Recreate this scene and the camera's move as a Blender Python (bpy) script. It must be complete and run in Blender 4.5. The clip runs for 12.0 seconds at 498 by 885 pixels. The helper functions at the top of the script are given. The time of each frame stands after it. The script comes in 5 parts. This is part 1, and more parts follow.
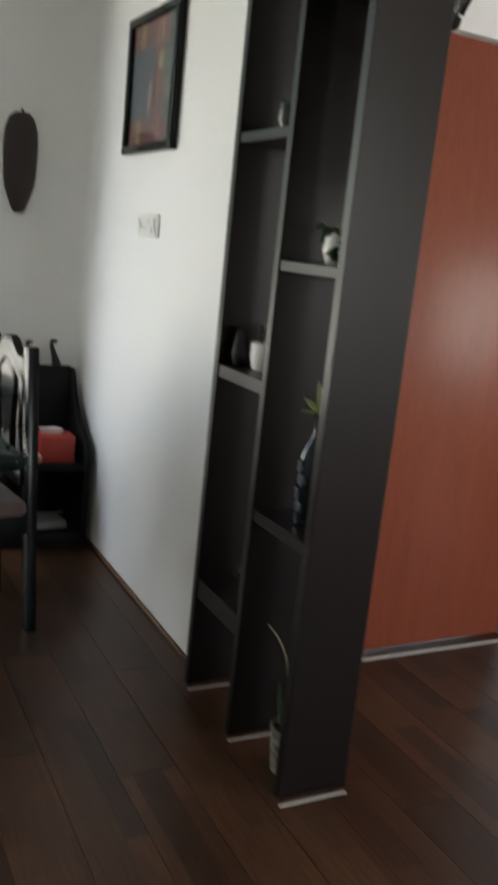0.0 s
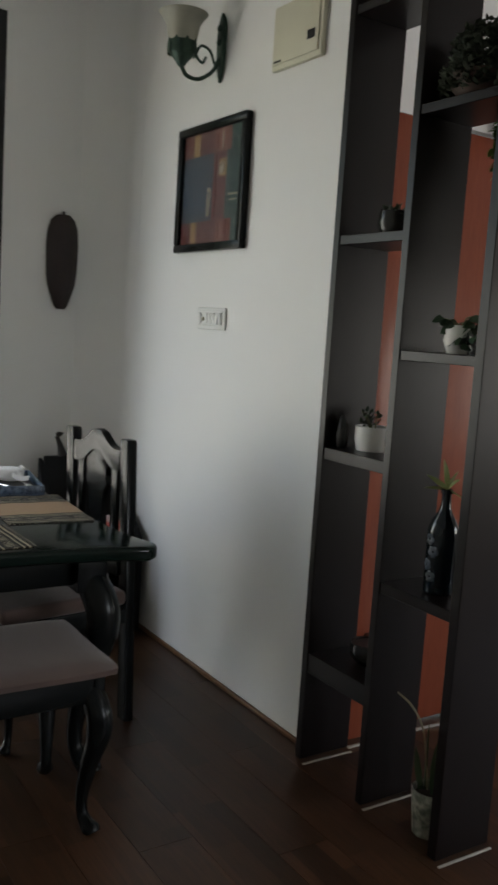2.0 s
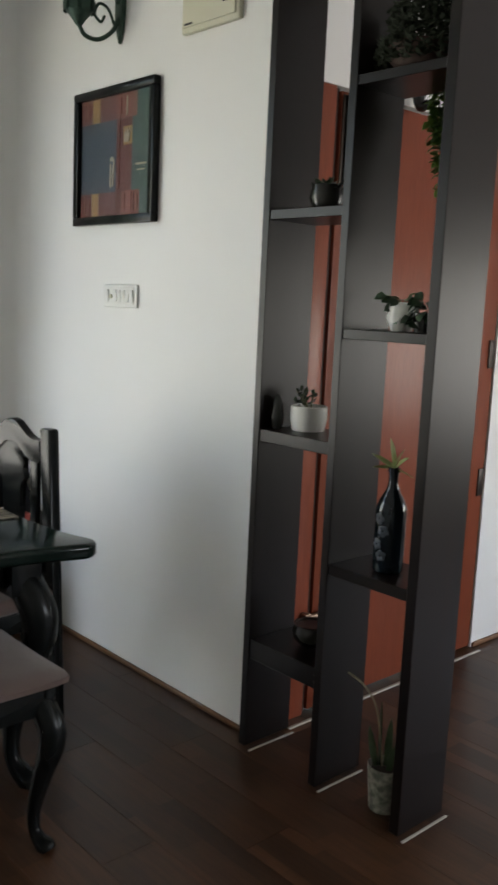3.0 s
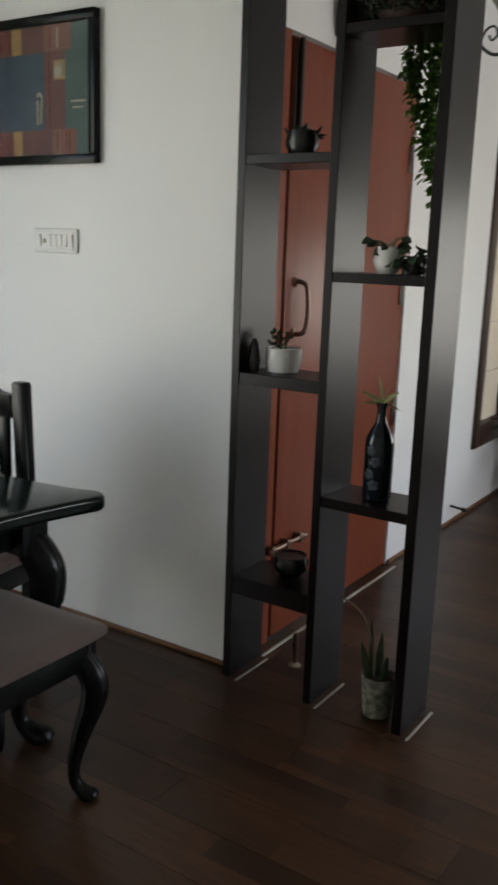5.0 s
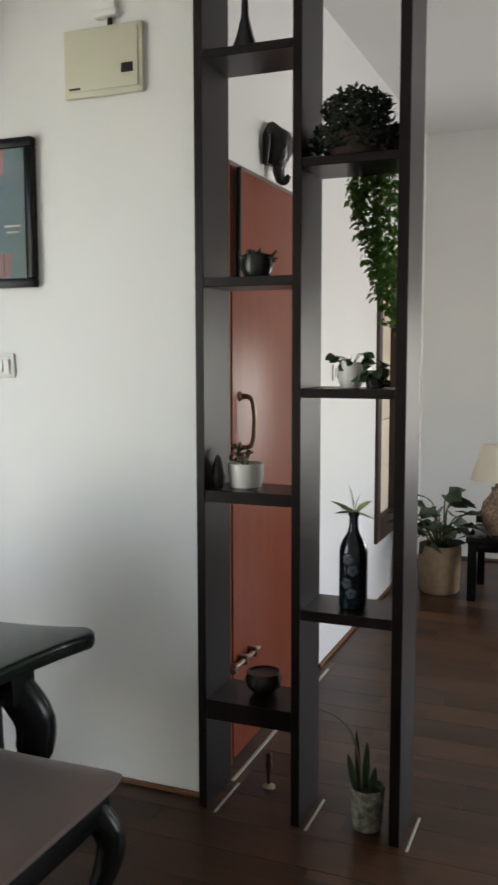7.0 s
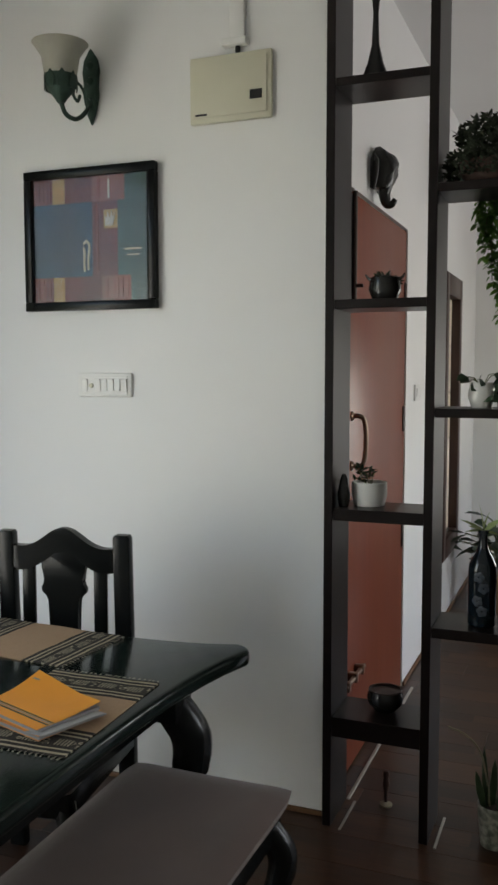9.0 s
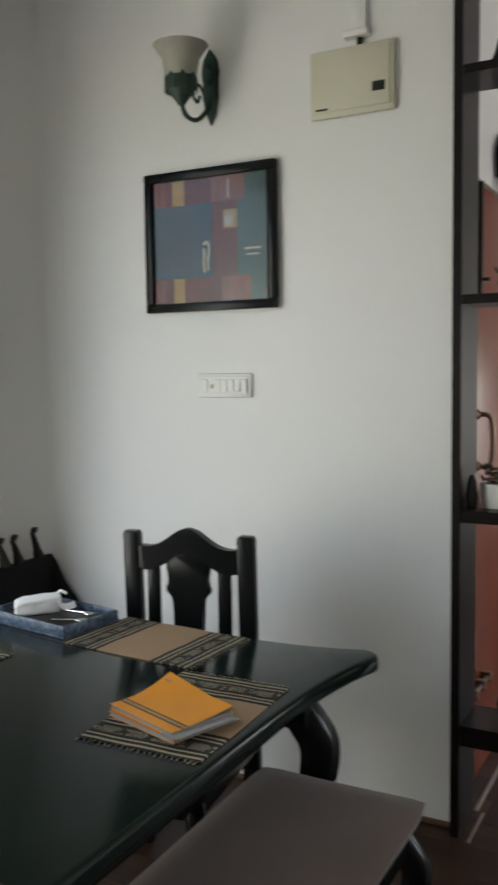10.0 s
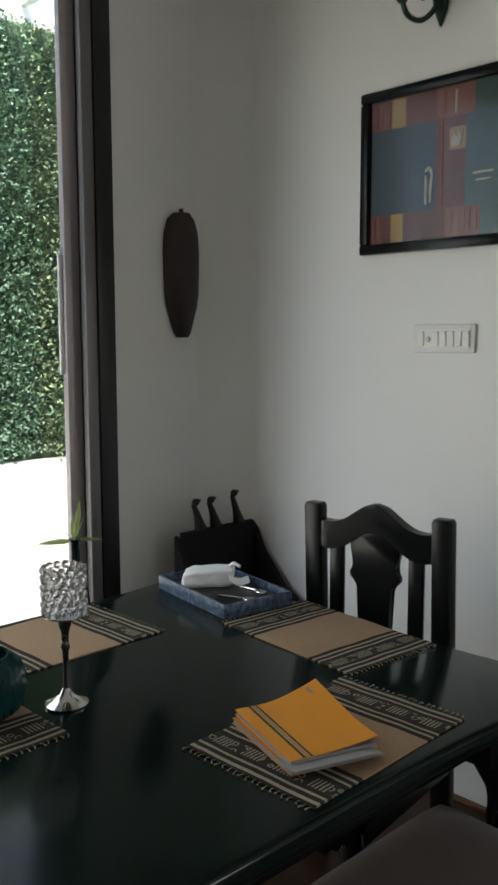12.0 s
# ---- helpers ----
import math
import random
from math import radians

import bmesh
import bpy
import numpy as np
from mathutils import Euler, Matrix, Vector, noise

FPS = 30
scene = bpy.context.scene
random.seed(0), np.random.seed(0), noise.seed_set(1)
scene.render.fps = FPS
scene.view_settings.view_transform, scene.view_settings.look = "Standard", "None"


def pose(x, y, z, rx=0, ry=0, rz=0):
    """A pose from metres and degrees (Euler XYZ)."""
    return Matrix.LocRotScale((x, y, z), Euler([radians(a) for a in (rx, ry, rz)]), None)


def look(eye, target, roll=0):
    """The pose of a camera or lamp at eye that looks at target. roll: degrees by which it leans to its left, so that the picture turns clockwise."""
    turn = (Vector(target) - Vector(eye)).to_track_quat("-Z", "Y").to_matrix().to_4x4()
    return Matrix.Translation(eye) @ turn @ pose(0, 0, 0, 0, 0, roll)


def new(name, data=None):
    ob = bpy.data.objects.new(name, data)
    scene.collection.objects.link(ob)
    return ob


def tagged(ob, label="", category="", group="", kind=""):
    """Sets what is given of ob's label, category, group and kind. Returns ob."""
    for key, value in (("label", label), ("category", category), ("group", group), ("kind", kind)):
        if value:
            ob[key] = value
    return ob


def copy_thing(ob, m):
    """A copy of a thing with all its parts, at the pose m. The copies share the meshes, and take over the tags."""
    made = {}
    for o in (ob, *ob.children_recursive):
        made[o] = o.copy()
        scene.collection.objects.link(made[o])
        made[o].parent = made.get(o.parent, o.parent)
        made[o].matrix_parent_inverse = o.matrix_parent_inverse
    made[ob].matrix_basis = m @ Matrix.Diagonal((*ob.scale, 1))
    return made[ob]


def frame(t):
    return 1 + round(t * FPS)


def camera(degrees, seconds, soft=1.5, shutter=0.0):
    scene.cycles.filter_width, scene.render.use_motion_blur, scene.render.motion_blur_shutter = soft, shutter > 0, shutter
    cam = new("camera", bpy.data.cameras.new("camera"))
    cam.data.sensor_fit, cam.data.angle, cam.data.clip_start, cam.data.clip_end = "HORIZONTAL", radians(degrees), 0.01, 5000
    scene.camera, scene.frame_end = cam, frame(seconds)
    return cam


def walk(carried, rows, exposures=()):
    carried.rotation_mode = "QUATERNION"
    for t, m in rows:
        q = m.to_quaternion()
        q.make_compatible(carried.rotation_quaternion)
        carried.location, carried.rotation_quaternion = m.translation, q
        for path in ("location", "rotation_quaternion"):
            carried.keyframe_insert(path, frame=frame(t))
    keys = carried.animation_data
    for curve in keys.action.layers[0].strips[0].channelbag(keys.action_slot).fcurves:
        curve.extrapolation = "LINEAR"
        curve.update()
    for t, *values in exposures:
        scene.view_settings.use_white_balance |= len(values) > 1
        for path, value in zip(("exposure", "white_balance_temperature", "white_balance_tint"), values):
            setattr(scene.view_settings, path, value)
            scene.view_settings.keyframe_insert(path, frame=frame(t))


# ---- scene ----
cam = camera(31.8, 12.0, soft=2.6, shutter=0.5)

PATH = [
    (0, (2.314, -1.101, 1.332), (0.583, -0.2, 0.897), 6.0),
    (0.5, (2.207, -1.227, 1.347), (0.439, -0.335, 1.072), 4.4),
    (1, (2.162, -1.349, 1.359), (0.416, -0.405, 1.114), 3.9),
    (1.5, (2.183, -1.529, 1.338), (0.471, -0.525, 1.096), 3.3),
    (2, (2.152, -1.67, 1.336), (0.485, -0.594, 1.081), 3.7),
    (2.5, (2.033, -1.719, 1.343), (0.517, -0.444, 1.067), 3.2),
    (3, (1.927, -1.805, 1.36), (0.473, -0.467, 1.048), 2.6),
    (3.2, (1.898, -1.857, 1.356), (0.444, -0.52, 1.04), 2.5),
    (4.8, (1.577, -2.217, 1.376), (0.446, -0.626, 0.942), 1.5),
    (5, (1.529, -2.236, 1.362), (0.467, -0.598, 0.931), 2.0),
    (5.5, (1.437, -2.308, 1.39), (0.572, -0.556, 0.962), 1.1),
    (6, (1.407, -2.387, 1.392), (0.625, -0.584, 1.019), 0.3),
    (6.5, (1.304, -2.407, 1.397), (0.521, -0.576, 1.207), 0.1),
    (7, (1.156, -2.414, 1.409), (0.418, -0.567, 1.205), -0.1),
    (7.5, (1.046, -2.421, 1.408), (0.285, -0.582, 1.211), -0.1),
    (7.7, (1.029, -2.432, 1.401), (0.238, -0.603, 1.222), -0.3),
    (9.3, (0.765, -2.613, 1.422), (0.042, -0.755, 1.262), 0.0),
    (9.5, (0.758, -2.617, 1.427), (-0.024, -0.783, 1.263), -0.1),
    (10, (0.727, -2.582, 1.418), (-0.215, -0.826, 1.254), -0.8),
    (10.5, (0.718, -2.46, 1.407), (-0.462, -0.852, 1.256), -0.3),
    (11, (0.741, -2.336, 1.392), (-0.577, -0.839, 1.239), 0.2),
    (11.5, (0.739, -2.249, 1.374), (-0.65, -0.822, 1.191), 0.5),
    (12, (0.7, -2.154, 1.375), (-0.738, -0.785, 1.135), -0.1),
]
EXPOSURE = ((0, 2.92), (0.5, 2.68), (1, 1.91), (1.5, 1.8), (2, 2.2), (2.5, 2.37), (3, 2.68), (5, 2.36), (5.5, 2.52), (6, 2.84), (6.5, 2.8), (7, 2.8), (7.5, 2.6), (9.5, 2.34), (10, 2.47), (10.5, 2.49), (11, 2.03), (11.5, 1.6), (12, 1.97))
walk(cam, [(t, look(eye, target, roll)) for t, eye, target, roll in PATH],
     [(t, stops, 7180, 10) for t, stops in EXPOSURE])

LEFT, RIGHT, BACK, FRONT, TOP = -1.585, 4.50, 3.60, -4.20, 2.85
WIN_L, WIN_R, WIN_LO, WIN_HI = 1.90, 3.90, 0.58, 1.70
DX = 0.022  # the plane of the door wall lies at DX + 0.010

# ---- daylight ----
world = bpy.data.worlds.new("sky")
scene.world = world
world.use_nodes = True
wn = world.node_tree
sky = wn.nodes.new("ShaderNodeTexSky")
sky.sky_type = "NISHITA"
sky.sun_disc = False
sky.sun_elevation, sky.sun_rotation = radians(67), radians(130)
wn.nodes["Background"].inputs[1].default_value = 0.15
wn.links.new(sky.outputs[0], wn.nodes["Background"].inputs[0])

sun_data = bpy.data.lights.new("sun", "SUN")
sun_data.energy, sun_data.angle, sun_data.color = 5.0, radians(14), (1.0, 0.97, 0.92)
new("sun", sun_data).matrix_world = look((2.0, -1.65, 6.0), (0, 0, 0))


def window_light(name, eye, target, width, height, watts, color):
    """Area lamp that stands in for skylight at an opening, real or added."""
    data = bpy.data.lights.new(name, "AREA")
    data.shape, data.size, data.size_y, data.energy, data.color = "RECTANGLE", width, height, watts, color
    new(name, data).matrix_world = look(eye, target)


window_light("balcony_daylight", (-1.66, -2.06, 1.14), (0, -1.90, 0.50), 1.45, 1.60, 4.1, (0.93, 0.98, 1.0))
window_light("living_daylight_fill", ((WIN_L + WIN_R) / 2, BACK + 0.06, (WIN_LO + WIN_HI) / 2), ((WIN_L + WIN_R) / 2, 0, (WIN_LO + WIN_HI) / 2), WIN_R - WIN_L - 0.05, WIN_HI - WIN_LO - 0.05, 6.4, (0.895, 0.922, 1.0))
# lamp at a made-up right-hand window, added to brighten the back wall
window_light("living_daylight_fill", (RIGHT + 0.06, 1.10, 1.55), (0, 1.10, 1.55), 1.55, 1.25, 8.5, (0.895, 0.922, 1.0))


# ---- materials ----
def material(name, color, rough=0.5, metal=0.0, vary=0.12, scale=6.0, fine=60.0, bump=0.0, stretch=(1, 1, 1), coat=0.0, transmit=0.0,
             per_object=0.0, second=None, sheen=0.0, emit=0.0, ior=1.45, uneven=0.12, coat_rough=0.08):
    """A surface with large stains and fine grain; second: the colour of the grain's dark lines."""
    m = bpy.data.materials.new(name)
    m.use_nodes = True
    nt = m.node_tree
    n, l = nt.nodes, nt.links
    b = n["Principled BSDF"]
    b.inputs["Roughness"].default_value, b.inputs["Metallic"].default_value = rough, metal
    b.inputs["Coat Weight"].default_value, b.inputs["Coat Roughness"].default_value = coat, coat_rough
    b.inputs["Transmission Weight"].default_value, b.inputs["IOR"].default_value = transmit, ior
    b.inputs["Sheen Weight"].default_value = sheen
    if emit:
        b.inputs["Emission Color"].default_value, b.inputs["Emission Strength"].default_value = (*color, 1), emit
    co = n.new("ShaderNodeTexCoord")
    mp = n.new("ShaderNodeMapping")
    mp.inputs["Scale"].default_value = stretch
    l.new(co.outputs["Object"], mp.inputs["Vector"])
    vec = mp.outputs[0]
    info = n.new("ShaderNodeObjectInfo")
    if per_object:
        sh = n.new("ShaderNodeVectorMath")
        sh.operation = "MULTIPLY_ADD"
        l.new(info.outputs["Random"], sh.inputs[0])
        sh.inputs[1].default_value = (37, 23, 11)
        l.new(vec, sh.inputs[2])
        vec = sh.outputs[0]
    big, small = n.new("ShaderNodeTexNoise"), n.new("ShaderNodeTexNoise")
    for t, sc in ((big, scale), (small, fine)):
        t.inputs["Scale"].default_value, t.inputs["Detail"].default_value = sc, 4
        l.new(vec, t.inputs["Vector"])
    hue = n.new("ShaderNodeHueSaturation")
    hue.inputs["Color"].default_value = (*color, 1)
    src = hue.outputs[0]
    if second:
        ramp = n.new("ShaderNodeValToRGB")
        ramp.color_ramp.elements[0].position, ramp.color_ramp.elements[1].position = 0.38, 0.62
        l.new(small.outputs["Fac"], ramp.inputs[0])
        mx = n.new("ShaderNodeMix")
        mx.data_type = "RGBA"
        l.new(ramp.outputs[0], mx.inputs["Factor"])
        mx.inputs["A"].default_value, mx.inputs["B"].default_value = (*second, 1), (*color, 1)
        l.new(mx.outputs["Result"], hue.inputs["Color"])
    add = n.new("ShaderNodeMath")
    add.operation = "MULTIPLY_ADD"
    l.new(big.outputs["Fac"], add.inputs[0])
    add.inputs[1].default_value, add.inputs[2].default_value = vary * 3, 1 - vary * 1.5
    val = add.outputs[0]
    if per_object:
        ob = n.new("ShaderNodeMath")
        ob.operation = "MULTIPLY_ADD"
        l.new(info.outputs["Random"], ob.inputs[0])
        ob.inputs[1].default_value, ob.inputs[2].default_value = per_object, 1 - per_object / 2
        mul = n.new("ShaderNodeMath")
        mul.operation = "MULTIPLY"
        l.new(val, mul.inputs[0]), l.new(ob.outputs[0], mul.inputs[1])
        val = mul.outputs[0]
    l.new(val, hue.inputs["Value"])
    l.new(src, b.inputs["Base Color"])
    rr = n.new("ShaderNodeMath")
    rr.operation = "MULTIPLY_ADD"
    l.new(small.outputs["Fac"], rr.inputs[0])
    rr.inputs[1].default_value, rr.inputs[2].default_value = uneven * (rough > 0.05), rough - uneven / 2 * (rough > 0.05)
    l.new(rr.outputs[0], b.inputs["Roughness"])
    if bump:
        bp = n.new("ShaderNodeBump")
        bp.inputs["Strength"].default_value, bp.inputs["Distance"].default_value = bump, 0.002
        l.new(small.outputs["Fac"], bp.inputs["Height"])
        l.new(bp.outputs[0], b.inputs["Normal"])
    return m


WALL = material("white_wall_paint", (0.78, 0.78, 0.76), 0.55, vary=0.03, scale=1.3, fine=140, bump=0.12)
CEIL = material("ceiling_paint", (0.80, 0.80, 0.79), 0.7, vary=0.02, scale=1.5, fine=120, bump=0.1)
def plank_material():
    """Brown laminate, each plank printed with two rows of short strips in lighter and darker tones."""
    m = material("brown_floor_laminate", (0.054, 0.025, 0.012), 0.36, vary=0.22, scale=2.2, fine=18, bump=0.08, stretch=(0.5, 6, 1), per_object=0.45, ior=1.36, second=(0.040, 0.018, 0.009))
    nt = m.node_tree
    n, l = nt.nodes, nt.links
    b = n["Principled BSDF"]
    co, info, sh, br, mx = (n.new("ShaderNode" + k) for k in ("TexCoord", "ObjectInfo", "VectorMath", "TexBrick", "Mix"))
    sh.operation = "MULTIPLY_ADD"
    l.new(info.outputs["Random"], sh.inputs[0])
    sh.inputs[1].default_value = (7.3, 0.316, 0)
    l.new(co.outputs["Object"], sh.inputs[2])
    l.new(sh.outputs[0], br.inputs["Vector"])
    br.offset, br.squash = 0.37, 1.0
    for k, v in (("Color1", (0.60, 0.58, 0.56, 1)), ("Color2", (1.45, 1.40, 1.35, 1)), ("Mortar", (0.8, 0.78, 0.76, 1)), ("Scale", 1.0), ("Mortar Size", 0.0006), ("Brick Width", 0.52), ("Row Height", 0.079)):
        br.inputs[k].default_value = v
    mx.data_type, mx.blend_type = "RGBA", "MULTIPLY"
    mx.inputs["Factor"].default_value = 1.0
    l.new(b.inputs["Base Color"].links[0].from_socket, mx.inputs["A"])
    l.new(br.outputs["Color"], mx.inputs["B"])
    l.new(mx.outputs["Result"], b.inputs["Base Color"])
    return m


PLANK = plank_material()
GAP = material("floor_joint", (0.02, 0.012, 0.009), 0.7)
BEAD = material("brown_skirting_bead", (0.16, 0.075, 0.035), 0.4, vary=0.15, scale=5)
WENGE = material("dark_wenge_laminate", (0.0074, 0.0039, 0.0033), 0.33, vary=0.12, scale=3, fine=40, bump=0.03, stretch=(9, 9, 0.7), ior=1.34,
                 second=(0.0055, 0.003, 0.0026), uneven=0.05)
DOORM = material("red_brown_door_veneer", (0.21, 0.052, 0.026), 0.36, ior=1.25, vary=0.12, scale=2.5, fine=22, bump=0.02, stretch=(8, 8, 0.6),
                 second=(0.185, 0.044, 0.022), uneven=0.05, coat=0.24, coat_rough=0.26)
DARKWOOD = material("dark_brown_wood", (0.045, 0.022, 0.016), 0.4, vary=0.2, scale=5, fine=40, stretch=(6, 6, 1))
CHESTWOOD = material("dull_black_wood", (0.008, 0.008, 0.009), 0.72, vary=0.15, scale=3, fine=20, ior=1.3)
BLACKWOOD = material("black_lacquered_wood", (0.006, 0.007, 0.007), 0.24, vary=0.10, scale=2, fine=12, ior=1.27, uneven=0.05)
TABLETOP = material("black_green_polished_wood", (0.005, 0.011, 0.009), 0.13, vary=0.25, scale=3, fine=30, bump=0.015, stretch=(4, 1, 1), ior=1.29)
FABRIC = material("brown_seat_fabric", (0.093, 0.058, 0.048), 0.85, vary=0.22, scale=7, fine=400, bump=0.5, sheen=0.3)
STRIP = material("pale_floor_strip", (0.42, 0.39, 0.34), 0.5, vary=0.15, scale=20)
BRASS = material("aged_copper_brass", (0.22, 0.15, 0.11), 0.30, metal=1.0, vary=0.2, scale=20)
DARKMETAL = material("dark_bronze", (0.05, 0.04, 0.035), 0.4, metal=0.8, vary=0.2, scale=20)
PLASTIC = material("white_switch_plastic", (0.75, 0.75, 0.72), 0.35, vary=0.02)
CREAM = material("cream_plastic", (0.61, 0.59, 0.46), 0.4, vary=0.04, scale=8)
BLACKP = material("black_plastic", (0.012, 0.012, 0.012), 0.35)
CERAMIC = material("white_glazed_ceramic", (0.72, 0.71, 0.67), 0.16, vary=0.05, scale=20)
TERRA = material("dark_terracotta", (0.055, 0.030, 0.022), 0.7, vary=0.2, scale=20, fine=120, bump=0.2)
DARKPOT = material("dark_glazed_pot", (0.02, 0.02, 0.018), 0.25, vary=0.3, scale=25)
SOIL = material("potting_soil", (0.03, 0.02, 0.014), 0.95, vary=0.4, scale=60, fine=250, bump=1.0)
LEAF = material("green_leaf", (0.10, 0.215, 0.05), 0.45, vary=0.25, scale=30)
BLADE = material("snake_plant_blade", (0.035, 0.065, 0.028), 0.5, vary=0.35, scale=40)
LEAFDARK = material("dark_green_leaf", (0.022, 0.05, 0.022), 0.45, vary=0.3, scale=30)
CROWN = material("brownish_dense_leaf", (0.026, 0.036, 0.02), 0.75, vary=0.35, scale=25)
LEAFPALE = material("pale_variegated_leaf", (0.30, 0.36, 0.16), 0.45, vary=0.3, scale=60)
HEDGE = material("artificial_hedge_leaf", (0.18, 0.31, 0.24), 0.75, vary=0.34, scale=5)
HEDGEBACK = material("hedge_backing_net", (0.08, 0.125, 0.085), 0.8, vary=0.4, scale=12)
HEDGEDRY = material("yellowing_hedge_leaf", (0.19, 0.25, 0.135), 0.75, vary=0.3, scale=9)
BOTTLE = material("painted_dark_bottle", (0.006, 0.011, 0.015), 0.12, vary=0.3, scale=20)
PETAL = material("painted_pale_flower", (0.045, 0.055, 0.068), 0.4, vary=0.3, scale=50)
STEM = material("plant_stem", (0.09, 0.10, 0.035), 0.6, vary=0.2)
VERDIGRIS = material("verdigris_metal", (0.035, 0.065, 0.05), 0.5, metal=0.5, vary=0.4, scale=35, fine=160, bump=0.4)
FROST = material("frosted_lamp_glass", (0.36, 0.35, 0.29), 0.45, vary=0.15, scale=18)
BIRD = material("blackened_carved_wood", (0.014, 0.011, 0.010), 0.5, vary=0.3, scale=20, fine=90, bump=0.3)
MASKWOOD = material("dark_carved_wood", (0.026, 0.015, 0.014), 0.5, vary=0.35, scale=14, fine=80, bump=0.5)
CHROME = material("chrome", (0.62, 0.62, 0.62), 0.14, metal=1.0, vary=0.05)
STEELDARK = material("dull_steel", (0.16, 0.155, 0.15), 0.28, metal=1.0, vary=0.1)
CRYSTAL = material("clear_crystal", (0.72, 0.73, 0.74), 0.04, transmit=0.9, vary=0.0, ior=1.5)
ALU = material("bronze_grey_aluminium", (0.50, 0.455, 0.46), 0.38, metal=0.1, vary=0.06, scale=4)
ALUDARK = material("dark_grey_aluminium", (0.17, 0.16, 0.16), 0.36, metal=0.2, vary=0.06, scale=4)
FRAMEBLACK = material("black_door_frame", (0.008, 0.009, 0.009), 0.4, vary=0.1, scale=5, uneven=0.05)
PICGLASS = material("satin_picture_glass", (1, 1, 1), 0.07, transmit=1.0, vary=0.0, ior=1.2)
GLASS = material("clear_glass", (1, 1, 1), 0.0, transmit=1.0, vary=0.0)
ORANGE = material("orange_book_cover", (0.82, 0.32, 0.03), 0.45, vary=0.06, scale=12)
ORANGEPALE = material("orange_book_spine", (0.62, 0.25, 0.07), 0.45, vary=0.06, scale=12)
COVERGREEN = material("dark_green_cover_stripe", (0.03, 0.06, 0.03), 0.45)
PAPER = material("grey_white_paper", (0.30, 0.295, 0.285), 0.8, vary=0.05, scale=30, fine=600, bump=0.2)
TISSUE = material("white_tissue", (0.88, 0.88, 0.89), 0.9, vary=0.03, scale=30, fine=200, bump=0.2)
DENIM = material("mottled_blue_tray", (0.105, 0.148, 0.215), 0.4, vary=0.5, scale=30, fine=70, second=(0.022, 0.045, 0.085))
RED = material("red_card_box", (0.42, 0.05, 0.035), 0.45, vary=0.08, scale=10)
PINK = material("pink_cloth", (0.45, 0.22, 0.20), 0.85, vary=0.1)
TEAL = material("dark_teal_glass", (0.006, 0.045, 0.045), 0.12, vary=0.25, scale=12)
PARAPET = material("white_parapet_paint", (0.88, 0.88, 0.86), 0.7, vary=0.03, scale=2, fine=90, bump=0.2)
TILE = material("pale_balcony_tile", (0.66, 0.65, 0.62), 0.4, vary=0.06, scale=3)
SHADE = material("cream_lamp_shade", (0.80, 0.74, 0.62), 0.8, vary=0.05, scale=20)
LAMPBODY = material("brown_marbled_ceramic", (0.22, 0.13, 0.085), 0.22, vary=0.5, scale=14, second=(0.36, 0.26, 0.19))
BASKET = material("beige_woven_basket", (0.30, 0.21, 0.13), 0.8, vary=0.25, scale=25, fine=180, bump=0.6)
DRY = material("dry_stem_skin", (0.24, 0.21, 0.14), 0.7, vary=0.2, scale=20)
PATTERNPOT = material("patterned_grey_pot", (0.28, 0.27, 0.22), 0.4, vary=0.6, scale=60, second=(0.10, 0.11, 0.08), fine=45)


def blind_material():
    m = material("cream_frosted_pane", (0.74, 0.65, 0.54), 0.6, vary=0.05, scale=5)
    nt = m.node_tree
    tr, mx = nt.nodes.new("ShaderNodeBsdfTranslucent"), nt.nodes.new("ShaderNodeMixShader")
    tr.inputs[0].default_value = (0.86, 0.77, 0.65, 1)
    mx.inputs[0].default_value = 0.5
    out = nt.nodes["Material Output"]
    nt.links.new(nt.nodes["Principled BSDF"].outputs[0], mx.inputs[1])
    nt.links.new(tr.outputs[0], mx.inputs[2])
    nt.links.new(mx.outputs[0], out.inputs[0])
    return m


PANE = blind_material()


def let_light_through(m, color, share):
    """Thin leaves pass some light."""
    nt = m.node_tree
    tr, mx = nt.nodes.new("ShaderNodeBsdfTranslucent"), nt.nodes.new("ShaderNodeMixShader")
    tr.inputs[0].default_value = (*color, 1)
    mx.inputs[0].default_value = share
    nt.links.new(nt.nodes["Principled BSDF"].outputs[0], mx.inputs[1])
    nt.links.new(tr.outputs[0], mx.inputs[2])
    nt.links.new(mx.outputs[0], nt.nodes["Material Output"].inputs[0])


let_light_through(LEAF, (0.12, 0.26, 0.04), 0.4)
let_light_through(LEAFPALE, (0.30, 0.38, 0.14), 0.35)
let_light_through(HEDGE, (0.16, 0.28, 0.12), 0.3)


